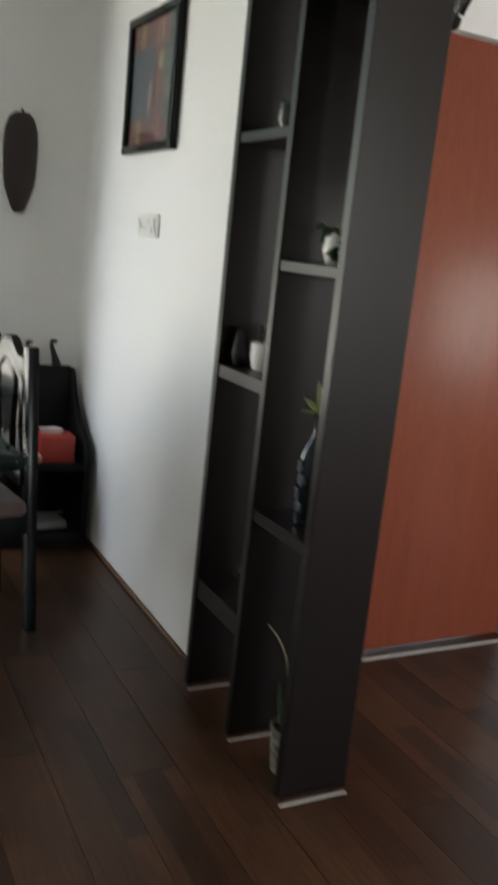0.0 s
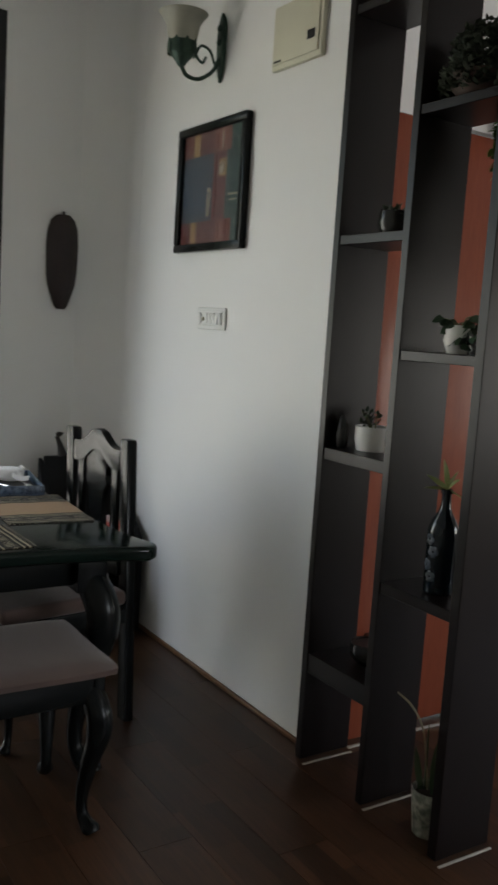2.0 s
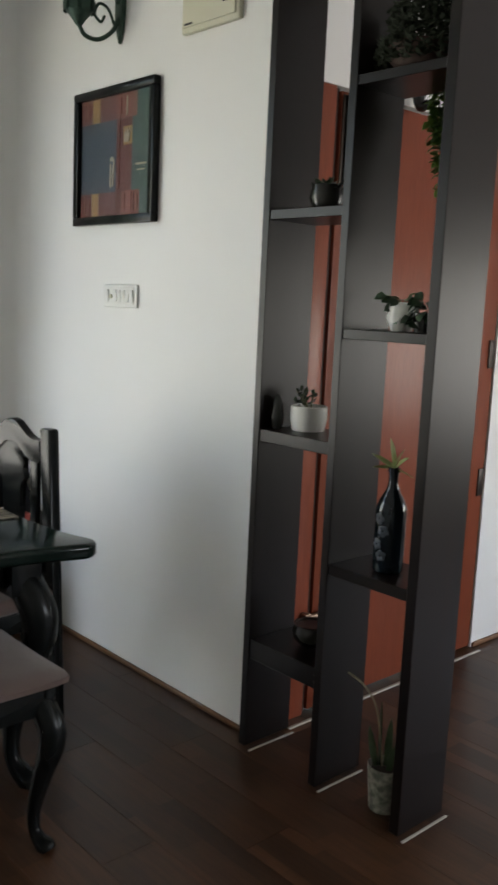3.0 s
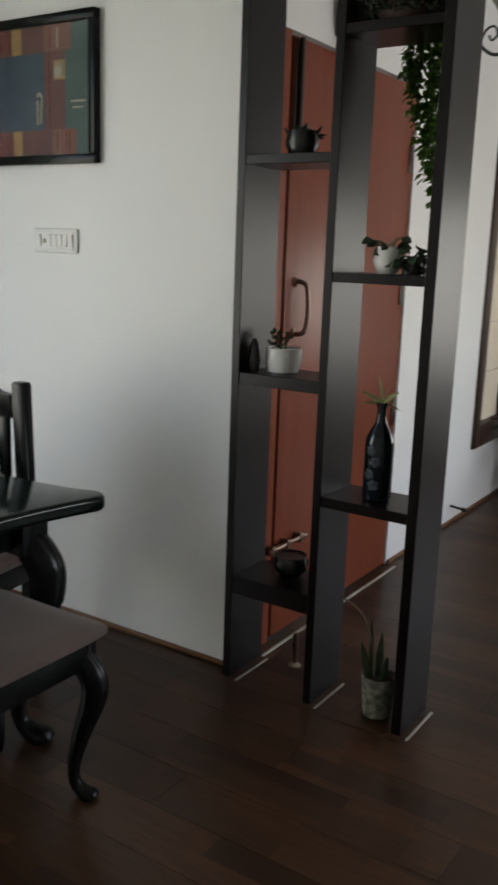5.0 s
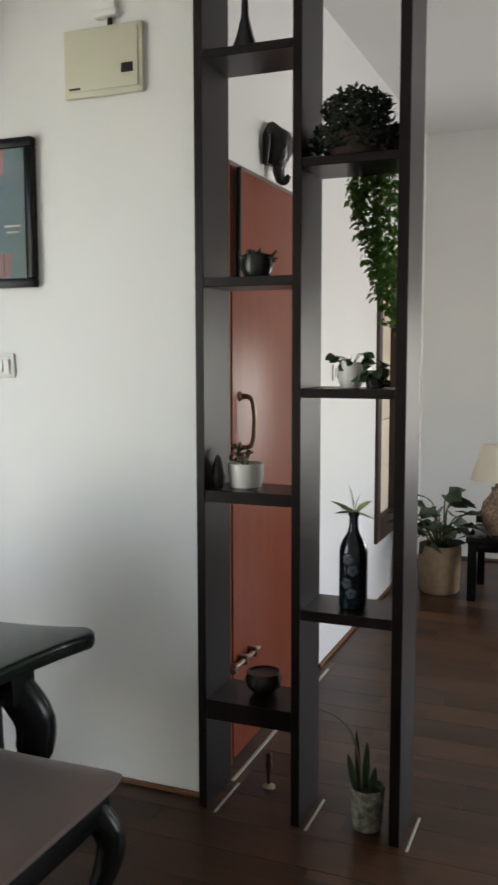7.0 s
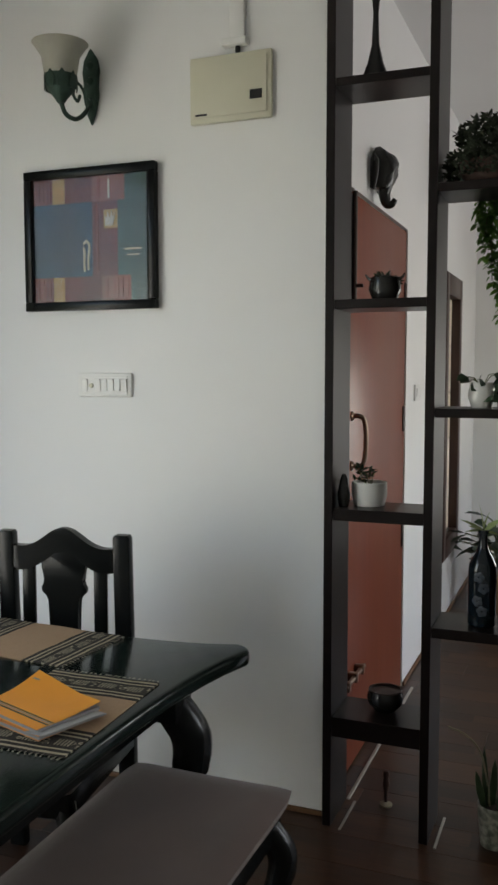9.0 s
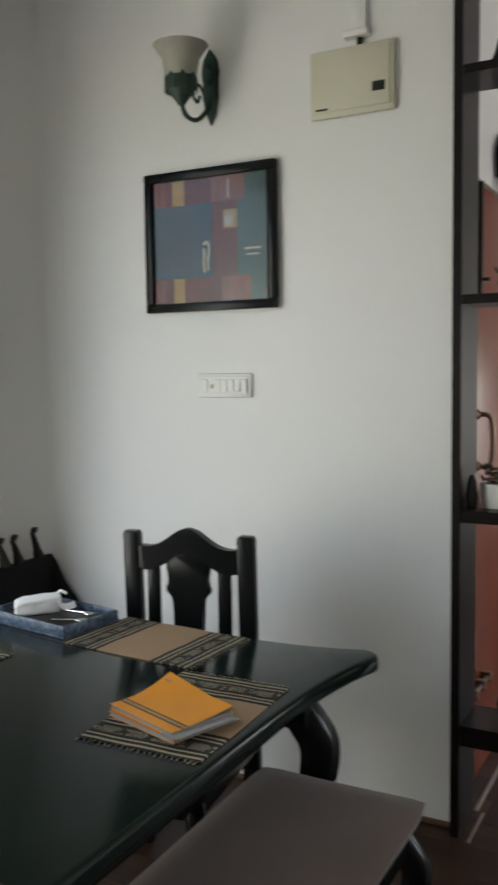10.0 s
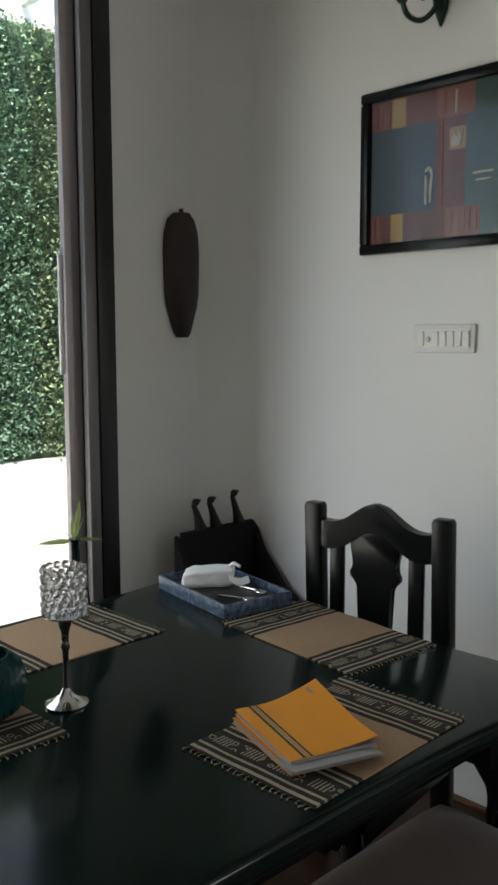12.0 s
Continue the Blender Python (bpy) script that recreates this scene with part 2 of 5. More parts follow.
def mat_material():
    """Woven placemat: a tan middle, and dark ends with cream lines and a band of motifs. Length along local y, centred."""
    m = material("woven_tan_and_black", (0.3, 0.2, 0.1), 0.9, vary=0.05, fine=500, bump=0.6)
    nt = m.node_tree
    n, l = nt.nodes, nt.links
    b = n["Principled BSDF"]
    co, sp = n.new("ShaderNodeTexCoord"), n.new("ShaderNodeSeparateXYZ")
    l.new(co.outputs["Object"], sp.inputs[0])
    ab, sc = n.new("ShaderNodeMath"), n.new("ShaderNodeMath")
    ab.operation, sc.operation = "ABSOLUTE", "MULTIPLY"
    l.new(sp.outputs["Y"], ab.inputs[0]), l.new(ab.outputs[0], sc.inputs[0])
    sc.inputs[1].default_value = 1 / 0.215
    ramp = n.new("ShaderNodeValToRGB")
    ramp.color_ramp.interpolation = "CONSTANT"
    tan, dark, cream, band = (0.45, 0.295, 0.18, 1), (0.020, 0.016, 0.012, 1), (0.42, 0.36, 0.25, 1), (0.030, 0.025, 0.018, 1)
    stops = [(0.0, tan), (0.40, dark), (0.455, cream), (0.485, dark), (0.53, cream), (0.555, dark), (0.60, band), (0.755, dark), (0.79, cream),
             (0.82, dark), (0.865, cream), (0.90, dark)]
    els = ramp.color_ramp.elements
    els[0].position, els[0].color = stops[0]
    els[1].position, els[1].color = stops[1]
    for p, c in stops[2:]:
        els.new(p).color = c
    l.new(sc.outputs[0], ramp.inputs[0])
    mask = n.new("ShaderNodeValToRGB")
    mask.color_ramp.interpolation = "CONSTANT"
    me = mask.color_ramp.elements
    me[0].position, me[0].color = 0.0, (0, 0, 0, 1)
    me[1].position, me[1].color = 0.615, (1, 1, 1, 1)
    me.new(0.74).color = (0, 0, 0, 1)
    l.new(sc.outputs[0], mask.inputs[0])
    bars, th, seg, rings, pick = [n.new("ShaderNodeMath") for _ in range(5)]
    bars.operation, th.operation, seg.operation, pick.operation = "PINGPONG", "GREATER_THAN", "PINGPONG", "MULTIPLY"
    l.new(sp.outputs["X"], bars.inputs[0])
    bars.inputs[1].default_value = 0.0035
    th.inputs[1].default_value = 0.0019
    l.new(bars.outputs[0], th.inputs[0])
    l.new(sp.outputs["X"], seg.inputs[0])
    seg.inputs[1].default_value = 0.034
    rings.operation = "GREATER_THAN"
    rings.inputs[1].default_value = 0.016
    l.new(seg.outputs[0], rings.inputs[0])
    wv = n.new("ShaderNodeTexVoronoi")
    wv.inputs["Scale"].default_value = 62
    l.new(co.outputs["Object"], wv.inputs["Vector"])
    vr, sel = n.new("ShaderNodeValToRGB"), n.new("ShaderNodeMix")
    vr.color_ramp.interpolation = "CONSTANT"
    ve = vr.color_ramp.elements
    ve[0].position, ve[0].color = 0.0, (0, 0, 0, 1)
    ve[1].position, ve[1].color = 0.28, (1, 1, 1, 1)
    ve.new(0.42).color = (0, 0, 0, 1)
    l.new(wv.outputs["Distance"], vr.inputs[0])
    sel.data_type = "RGBA"
    l.new(rings.outputs[0], sel.inputs["Factor"])
    l.new(vr.outputs[0], sel.inputs["A"])
    l.new(th.outputs[0], sel.inputs["B"])
    th = pick
    l.new(sel.outputs["Result"], pick.inputs[0])
    pick.inputs[1].default_value = 1.0
    mm, mx = n.new("ShaderNodeMath"), n.new("ShaderNodeMix")
    mm.operation, mx.data_type = "MULTIPLY", "RGBA"
    l.new(mask.outputs[0], mm.inputs[0]), l.new(th.outputs[0], mm.inputs[1])
    l.new(mm.outputs[0], mx.inputs["Factor"])
    l.new(ramp.outputs[0], mx.inputs["A"])
    mx.inputs["B"].default_value = (0.38, 0.33, 0.24, 1)
    wear, wn2 = n.new("ShaderNodeMix"), n.new("ShaderNodeTexNoise")
    wear.data_type, wear.blend_type = "RGBA", "MULTIPLY"
    wn2.inputs["Scale"].default_value = 220
    l.new(co.outputs["Object"], wn2.inputs["Vector"])
    wear.inputs["Factor"].default_value = 0.35
    l.new(mx.outputs["Result"], wear.inputs["A"]), l.new(wn2.outputs["Fac"], wear.inputs["B"])
    l.new(wear.outputs["Result"], b.inputs["Base Color"])
    return m


WOVEN = mat_material()
FRINGE = material("grey_brown_fringe", (0.27, 0.24, 0.19), 0.9, vary=0.4, scale=60)


# ---- building tools ----
def mesh_of(name, bm, mat, smooth=False):
    me = bpy.data.meshes.new(name)
    bmesh.ops.recalc_face_normals(bm, faces=bm.faces)
    bm.to_mesh(me)
    bm.free()
    me.materials.append(mat)
    if smooth:
        me.set_sharp_from_angle(angle=radians(38))
    return me


def part(name, bm, mat, parent, label="", smooth=True):
    ob = new(name, mesh_of(name, bm, mat, smooth))
    ob.parent = parent
    return tagged(ob, label)


def thing(name, at, label, category, group="", turn=0.0):
    ob = new(name)
    ob.empty_display_size = 0.05
    ob.matrix_basis = pose(*at, 0, 0, turn)
    return tagged(ob, label, category, group)


def solid(name, bm, mat, label, category="", kind="", smooth=True, group=""):
    return tagged(new(name, mesh_of(name, bm, mat, smooth)), label, category, group, kind)


def block(x0, y0, z0, x1, y1, z1, bevel=0.0, segments=2):
    bm = bmesh.new()
    bmesh.ops.create_cube(bm, size=1)
    for v in bm.verts:
        v.co = ((x0 + x1) / 2 + v.co.x * (x1 - x0), (y0 + y1) / 2 + v.co.y * (y1 - y0), (z0 + z1) / 2 + v.co.z * (z1 - z0))
    if bevel:
        made = bmesh.ops.bevel(bm, geom=list(bm.edges), offset=bevel, segments=segments, affect="EDGES", profile=0.5)
        for f in (made["faces"] if bevel < 0.012 else bm.faces):
            f.smooth = True
    return bm


def merge(bm, other):
    """Moves the faces of other into bm."""
    me = bpy.data.meshes.new("join")
    other.to_mesh(me)
    other.free()
    bm.from_mesh(me)
    bpy.data.meshes.remove(me)
    return bm


def moved(bm, m):
    bmesh.ops.transform(bm, matrix=m, verts=bm.verts)
    return bm


def lathe(profile, sides=28, wobble=0.0, ribs=0):
    """A turned body from rows of (radius, height)."""
    bm = bmesh.new()
    rings = []
    for r, z in profile:
        ring = []
        for i in range(sides):
            a = 2 * math.pi * i / sides
            rr = r * (1 + wobble * (1 if i % 2 else -1) * (ribs > 0))
            ring.append(bm.verts.new((rr * math.cos(a), rr * math.sin(a), z)))
        rings.append(ring)
    for a, b in zip(rings, rings[1:]):
        for i in range(sides):
            j = (i + 1) % sides
            bm.faces.new((a[i], a[j], b[j], b[i]))
    for ring in (rings[0], rings[-1]):
        if (ring[0].co - ring[sides // 2].co).length > 1e-4:
            bm.faces.new(ring)
    bmesh.ops.remove_doubles(bm, verts=bm.verts, dist=1e-5)
    for f in bm.faces:
        f.smooth = True
    return bm


def tube(points, radii, sides=10):
    """A round bar along points; radii: one, or one for each point."""
    bm = bmesh.new()
    pts = [Vector(p) for p in points]
    if not isinstance(radii, (list, tuple)):
        radii = [radii] * len(pts)
    rings, up = [], Vector((0.31, 0.17, 0.94)).normalized()
    for i, (p, r) in enumerate(zip(pts, radii)):
        d = (pts[min(i + 1, len(pts) - 1)] - pts[max(i - 1, 0)]).normalized()
        u = d.cross(up)
        u = (u if u.length > 0.05 else d.cross(Vector((1, 0, 0)))).normalized()
        w = d.cross(u)
        rings.append([bm.verts.new(p + r * (math.cos(2 * math.pi * k / sides) * u + math.sin(2 * math.pi * k / sides) * w)) for k in range(sides)])
    for a, b in zip(rings, rings[1:]):
        for k in range(sides):
            j = (k + 1) % sides
            bm.faces.new((a[k], a[j], b[j], b[k]))
    bm.faces.new(rings[0]), bm.faces.new(rings[-1])
    for f in bm.faces:
        f.smooth = True
    return bm


def spline(points, steps=6):
    """A smooth line through points."""
    p = [Vector(q) for q in points]
    p = [2 * p[0] - p[1], *p, 2 * p[-1] - p[-2]]
    out = []
    for i in range(1, len(p) - 2):
        for k in range(steps):
            t = k / steps
            out.append(0.5 * (2 * p[i] + (p[i + 1] - p[i - 1]) * t + (2 * p[i - 1] - 5 * p[i] + 4 * p[i + 1] - p[i + 2]) * t * t
                              + (3 * p[i] - p[i - 1] - 3 * p[i + 1] + p[i + 2]) * t ** 3))
    return out + [p[-2]]


def slab(outline, depth, bevel=0.0):
    """A flat outline of (x, z) given thickness along y, centred."""
    bm = bmesh.new()
    a = [bm.verts.new((x, -depth / 2, z)) for x, z in outline]
    b = [bm.verts.new((x, depth / 2, z)) for x, z in outline]
    f = [bm.faces.new(a), bm.faces.new(b[::-1])]
    k = len(a)
    for i in range(k):
        bm.faces.new((a[i], b[i], b[(i + 1) % k], a[(i + 1) % k]))
    if bevel:
        made = bmesh.ops.bevel(bm, geom=[e for q in f for e in q.edges], offset=bevel, segments=2, affect="EDGES", profile=0.5)
        bm.normal_update()
        for q in bm.faces:
            q.smooth = abs(q.normal.y) < 0.98
    return bm


def leaves_mesh(rows, fold=0.25):
    """Leaves from rows of (place, way, length, width): each a folded pointed blade."""
    verts, faces = [], []
    for p, d, ln, wd in rows:
        p, d = Vector(p), Vector(d).normalized()
        s = d.cross(Vector((0, 0, 1)))
        s = (s if s.length > 0.05 else Vector((1, 0, 0))).normalized()
        s = Matrix.Rotation(random.uniform(-0.9, 0.9), 3, d) @ s
        nrm = s.cross(d)
        k = len(verts)
        for along, half, lift in ((0, 0.0, 0), (0.35, 1.0, fold), (0.35, 0, 0), (0.35, -1.0, fold), (0.72, 0.7, fold * 0.6), (0.72, 0, 0), (0.72, -0.7, fold * 0.6),
                                  (1.0, 0, -0.15)):
            verts.append(p + d * ln * along + s * half * wd / 2 + nrm * lift * wd / 2)
        faces += [(k, k + 1, k + 2), (k, k + 2, k + 3), (k + 1, k + 4, k + 5, k + 2), (k + 2, k + 5, k + 6, k + 3), (k + 4, k + 7, k + 5), (k + 5, k + 7, k + 6)]
    me = bpy.data.meshes.new("leaves")
    me.from_pydata([tuple(v) for v in verts], [], faces)
    return me


def foliage(name, rows, mat, parent, label=""):
    me = leaves_mesh(rows)
    me.name = name
    me.materials.append(mat)
    ob = new(name, me)
    ob.parent = parent
    return tagged(ob, label)


def rnd(a, b):
    return random.uniform(a, b)


def aim():
    """Any way in the upper half."""
    a, e = rnd(0, 2 * math.pi), rnd(-0.2, 1.1)
    return Vector((math.cos(a) * math.cos(e), math.sin(a) * math.cos(e), math.sin(e)))


# ---- the rooms ----
WALL_LABEL = "plain white painted plaster wall"


def wall(name, *boxes):
    bm = bmesh.new()
    for b in boxes:
        merge(bm, block(*b))
    return solid(name, bm, WALL, WALL_LABEL, "wall", "structure", smooth=False)


wall("wall_main", (LEFT, 0, 0, 0.045, 0.125, TOP))
wall("wall_left", (LEFT - 0.16, -0.56, 0, LEFT, 0.125, TOP), (LEFT - 0.16, -2.95, 2.56, LEFT, -0.56, TOP), (LEFT - 0.16, FRONT, 0, LEFT, -2.95, TOP))


def spline_flat(points):
    return [(q.x, q.y) for q in spline([(x, y, 0) for x, y in points], 4)]


cove = bmesh.new()
pts = [(LEFT, -0.22)] + spline_flat([(LEFT + 0.001, -0.215), (LEFT + 0.040, -0.115), (-1.512, -0.045), (-1.496, -0.018), (-1.465, -0.004), (-1.430, -0.0005)]) + [(-1.430, 0.0), (LEFT, 0.0)]
lo, hi = [cove.verts.new((x, y, 0.001)) for x, y in pts], [cove.verts.new((x, y, TOP - 0.001)) for x, y in pts]
for k in range(len(pts)):
    q = cove.faces.new((lo[k], lo[(k + 1) % len(pts)], hi[(k + 1) % len(pts)], hi[k]))
    q.smooth = k < len(pts) - 2
solid("wall_corner", cove, WALL, "softly rounded white plaster corner", "wall", "structure")
wall("wall_door", (-0.14, 0.127, 2.025, DX + 0.010, 1.235, TOP), (-0.14, 1.235, 0, DX + 0.010, 2.26, TOP),
     (-0.14, 2.26, 0, DX + 0.010, 2.84, 0.35), (-0.14, 2.26, 1.96, DX + 0.010, 2.84, TOP), (-0.14, 2.84, 0, DX + 0.010, BACK, TOP))
wall("wall_back", (-0.14, BACK, 0, WIN_L, BACK + 0.15, TOP), (WIN_L, BACK, 0, WIN_R, BACK + 0.15, WIN_LO), (WIN_L, BACK, WIN_HI, WIN_R, BACK + 0.15, TOP),
     (WIN_R, BACK, 0, RIGHT, BACK + 0.15, TOP))
# the opening here belongs to the added window
wall("wall_right", (RIGHT, FRONT, 0, RIGHT + 0.15, 0.30, TOP), (RIGHT, 0.30, 0, RIGHT + 0.15, 1.90, 0.90), (RIGHT, 0.30, 2.20, RIGHT + 0.15, 1.90, TOP),
     (RIGHT, 1.90, 0, RIGHT + 0.15, BACK + 0.15, TOP))
wall("wall_front", (LEFT - 0.16, FRONT - 0.15, 0, RIGHT + 0.15, FRONT, TOP))
solid("ceiling", block(LEFT - 0.16, FRONT - 0.15, TOP, RIGHT + 0.15, BACK + 0.15, TOP + 0.15), CEIL, "plain white painted ceiling", "ceiling", "structure", smooth=False)
floor = solid("floor", block(LEFT - 0.16, FRONT - 0.15, -0.12, RIGHT + 0.15, BACK + 0.15, -0.006), GAP, "dark brown laminate plank floor", "floor", "structure", smooth=False)
bm = bmesh.new()
for b in ((LEFT + 0.08, -0.014, 0, 0.045, -0.0005, 0.016), (DX + 0.0105, 1.24, 0, DX + 0.022, BACK, 0.02), (DX + 0.0105, BACK - 0.012, 0, RIGHT, BACK - 0.0005, 0.02),
          (LEFT + 0.0005, -0.555, 0, LEFT + 0.014, -0.08, 0.016)):
    merge(bm, block(*b, bevel=0.004))
solid("baseboard", bm, BEAD, "thin brown wooden skirting bead", "skirting", "structure")

# ---- front door ----
door = tagged(thing("door_1", (DX, 0, 0), "closed red-brown veneered wooden front door", "door"), kind="structure")
part("door_leaf", block(-0.035, 0.263, 0.008, 0.006, 1.225, 2.015, 0.003), DOORM, door)
part("door_frame", block(-0.10, 0.128, 0, 0.013, 0.234, 2.023, 0.003), DOORM, door, "red-brown veneered door frame")
# dark strips stand in for the shade in the gaps beside the leaf
part("door_gap_shade", merge(block(-0.10, 0.2345, 0, -0.006, 0.2625, 2.023), block(-0.10, 1.2255, 0, 0.002, 1.234, 2.023)), DARKWOOD, door, "rebate strip, dark for the shade in the gap")
for z in (1.74, 1.21, 0.70):
    part("hinge", block(0.0065, 1.185, z - 0.055, 0.012, 1.222, z + 0.055, 0.002), DARKMETAL, door, "dark metal hinge")
handle = part("door_handle", tube(spline([(0.008, 0.325, 1.262), (0.036, 0.325, 1.262), (0.050, 0.335, 1.243), (0.054, 0.340, 1.176), (0.050, 0.335, 1.109), (0.036, 0.325, 1.09),
                                          (0.008, 0.325, 1.09)], 5), 0.0085, 10), BRASS, door, "curved aged brass pull handle")
for z in (1.262, 1.09):
    part("rosette", moved(lathe([(0.0, 0), (0.017, 0), (0.017, 0.004), (0.010, 0.010), (0, 0.010)], 16), pose(0.0065, 0.325, z, 0, 90, 0)), BRASS, handle)
bolt = part("tower_bolt", merge(block(0.0065, 0.266, 1.62, 0.012, 0.306, 2.005, 0.002), tube([(0.022, 0.286, 1.63), (0.022, 0.286, 2.01)], 0.009)), DARKMETAL, door, "dark metal tower bolt")
part("bolt_knob", tube([(0.022, 0.286, 1.70), (0.052, 0.286, 1.70)], 0.006), DARKMETAL, bolt)
latch = part("latch", tube([(0.030, 0.19, 0.352), (0.030, 0.44, 0.352)], 0.009), BRASS, door, "aged brass sliding latch")
for y in (0.21, 0.31, 0.40):
    part("latch_staple", block(0.0065 if y > 0.29 else 0.0135, y - 0.012, 0.335, 0.042, y + 0.012, 0.369, 0.004), BRASS, latch)
solid("door_sill", block(0.074, 0.127, 0, 0.086, 1.23, 0.006, 0.002), STRIP, "pale narrow strip along the door sill", "trim", "structure")

# ---- window beside the door ----
win = tagged(thing("window_1", (DX, 0, 0), "narrow window with a dark wooden frame and cream panes", "window"), kind="structure")
for n_, b in (("window_frame", (-0.06, 2.262, 0.352, 0.026, 2.345, 1.958)), ("window_frame", (-0.06, 2.755, 0.352, 0.026, 2.838, 1.958)),
              ("window_frame", (-0.06, 2.346, 0.352, 0.026, 2.754, 0.47)), ("window_frame", (-0.06, 2.346, 1.84, 0.026, 2.754, 1.958))):
    part(n_, block(*b, bevel=0.004), DARKWOOD, win)
for i in range(5):
    z0 = 0.472 + i * 0.2735
    part("pane", block(-0.030, 2.347, z0 + 0.002, -0.024, 2.753, z0 + 0.2715), PANE, win)

# ---- glass door to the balcony ----
gd = tagged(thing("door_2", (0, 0, 0), "open sliding balcony door with dark frame and grey aluminium sash", "door"), kind="structure")
part("door_frame", block(LEFT - 0.15, -0.623, 0, LEFT + 0.012, -0.561, 2.556, 0.004), FRAMEBLACK, gd, "black wooden door frame")
part("door_frame", block(LEFT - 0.15, -2.948, 0, LEFT + 0.012, -2.875, 2.556, 0.004), FRAMEBLACK, gd, "black wooden door frame")
part("door_frame", block(LEFT - 0.15, -2.874, 2.502, LEFT + 0.012, -0.624, 2.556, 0.004), FRAMEBLACK, gd, "black wooden door frame")
part("aluminium_jamb", block(LEFT - 0.020, -0.6645, 0.0, LEFT + 0.006, -0.6245, 2.50, 0.003), ALUDARK, gd, "grey aluminium jamb")
sash = part("sash", block(LEFT - 0.078, -0.699, 0.02, LEFT - 0.052, -0.6245, 2.50, 0.004), ALU, gd, "grey aluminium sliding sash")
part("groove", block(LEFT - 0.050, -0.6500, 0.02, LEFT - 0.0225, -0.6250, 2.50), BLACKP, gd, "dark sliding groove")
part("sash_handle", block(LEFT - 0.078, -0.7115, 1.26, LEFT - 0.066, -0.6995, 1.63, 0.003), PARAPET, sash, "white plastic pull strip")

# ---- windows of the living room, both out of view ----
# back one placed by its glare; right one made up to brighten the room
for name, m, HW, lo_, hi_ in (("window_2", pose((WIN_L + WIN_R) / 2, BACK, 0), (WIN_R - WIN_L) / 2 - 0.002, WIN_LO + 0.002, WIN_HI - 0.002), ("window_3", pose(RIGHT, 1.10, 0, 0, 0, -90), 0.798, 0.902, 2.198)):
    lw = tagged(thing(name, (0, 0, 0), "unseen wide living room window in a grey aluminium frame", "window"), kind="structure")
    lw.matrix_basis = m
    for b in ((-HW, 0.02, lo_, -HW + 0.048, 0.055, hi_), (HW - 0.048, 0.02, lo_, HW, 0.055, hi_), (-HW + 0.049, 0.02, lo_, HW - 0.049, 0.055, lo_ + 0.048),
              (-HW + 0.049, 0.02, hi_ - 0.048, HW - 0.049, 0.055, hi_), (-0.02, 0.02, lo_ + 0.049, 0.02, 0.055, hi_ - 0.049)):
        part("window_frame", block(*b, bevel=0.003), ALU, lw)

# ---- balcony ----
solid("balcony_floor", block(-3.10, -4.6, -0.12, LEFT - 0.162, 2.4, -0.02), TILE, "pale tiled balcony floor", "floor", "structure", smooth=False)
solid("parapet", block(-3.10, -4.6, -0.019, -2.92, 2.4, 0.80, 0.01), PARAPET, "white painted balcony parapet wall", "wall", "structure")
hedge = tagged(thing("hedge_panel", (-2.95, -0.5, 0.80), "wall panel of dense artificial green hedge leaves", "hedge"), kind="stuff")
part("backing", block(-0.10, -2.3, 0.001, -0.03, 2.3, 1.96), HEDGEBACK, hedge)
rows, dry = [], []
for i in range(42000):
    y = rnd(-0.6, 1.0) if i % 5 else rnd(-2.3, 2.3)
    p = (rnd(-0.03, 0.045) + 0.02 * math.sin(y * 9 + rnd(0, 2)), y, rnd(0.025, 1.98))
    (dry if (0.45 < y < 0.68 and random.random() < 0.6) or random.random() < 0.03 else rows).append((p, (rnd(0.25, 1), rnd(-1, 1), rnd(-0.9, 0.9)), rnd(0.014, 0.030), rnd(0.008, 0.015)))
foliage("hedge_leaves", rows, HEDGE, hedge)
foliage("dry_leaves", dry, HEDGEDRY, hedge, "yellowing leaves")
pg = thing("pergola", (-2.35, -0.5, 2.84), "white painted pergola beams over the balcony", "pergola")
part("beam", block(-0.74, -2.9, -0.06, -0.66, 2.9, 0.019, 0.005), PARAPET, pg)
for i in range(31):
    part("slat", block(-1.05, -2.60 + i * 0.17, 0.02, 0.60, -2.56 + i * 0.17, 0.09, 0.004), PARAPET, pg)
for y in (-2.86, 2.86):
    part("post", block(-0.73, y - 0.035, -2.039, -0.67, y + 0.035, -0.061, 0.004), PARAPET, pg)

# ---- room divider ----
PX = ((0.045, 0.072), (0.346, 0.373), (0.643, 0.674))
DIV_Y0, DIV_Y1 = -0.06, 0.135
divider = thing("room_divider", (0, 0, 0), "tall open room divider shelf in dark wenge laminate", "shelf")
for x0, x1 in PX:
    part("upright", block(x0, DIV_Y0, 0, x1, DIV_Y1, TOP - 0.001, 0.0015, 1), WENGE, divider)
BAY1 = ((2.243, 2.268), (1.600, 1.627), (0.964, 1.000), (0.288, 0.350))
BAY2 = ((1.920, 1.945), (1.282, 1.308), (0.633, 0.664))
for bay, zs in ((0, BAY1), (1, BAY2)):
    for z0, z1 in zs:
        part("shelf", block(PX[bay][1] + 0.0005, DIV_Y0 + 0.004, z0, PX[bay + 1][0] - 0.0005, DIV_Y1 - 0.002, z1, 0.0015, 1), WENGE, divider)
for x in (0.105, 0.397, 0.698):
    solid("floor_strip", block(x - 0.004, -0.072, 0, x + 0.004, 0.122, 0.004, 0.001, 1), STRIP, "pale sealing strip on the floor beside an upright", "trim", "structure")


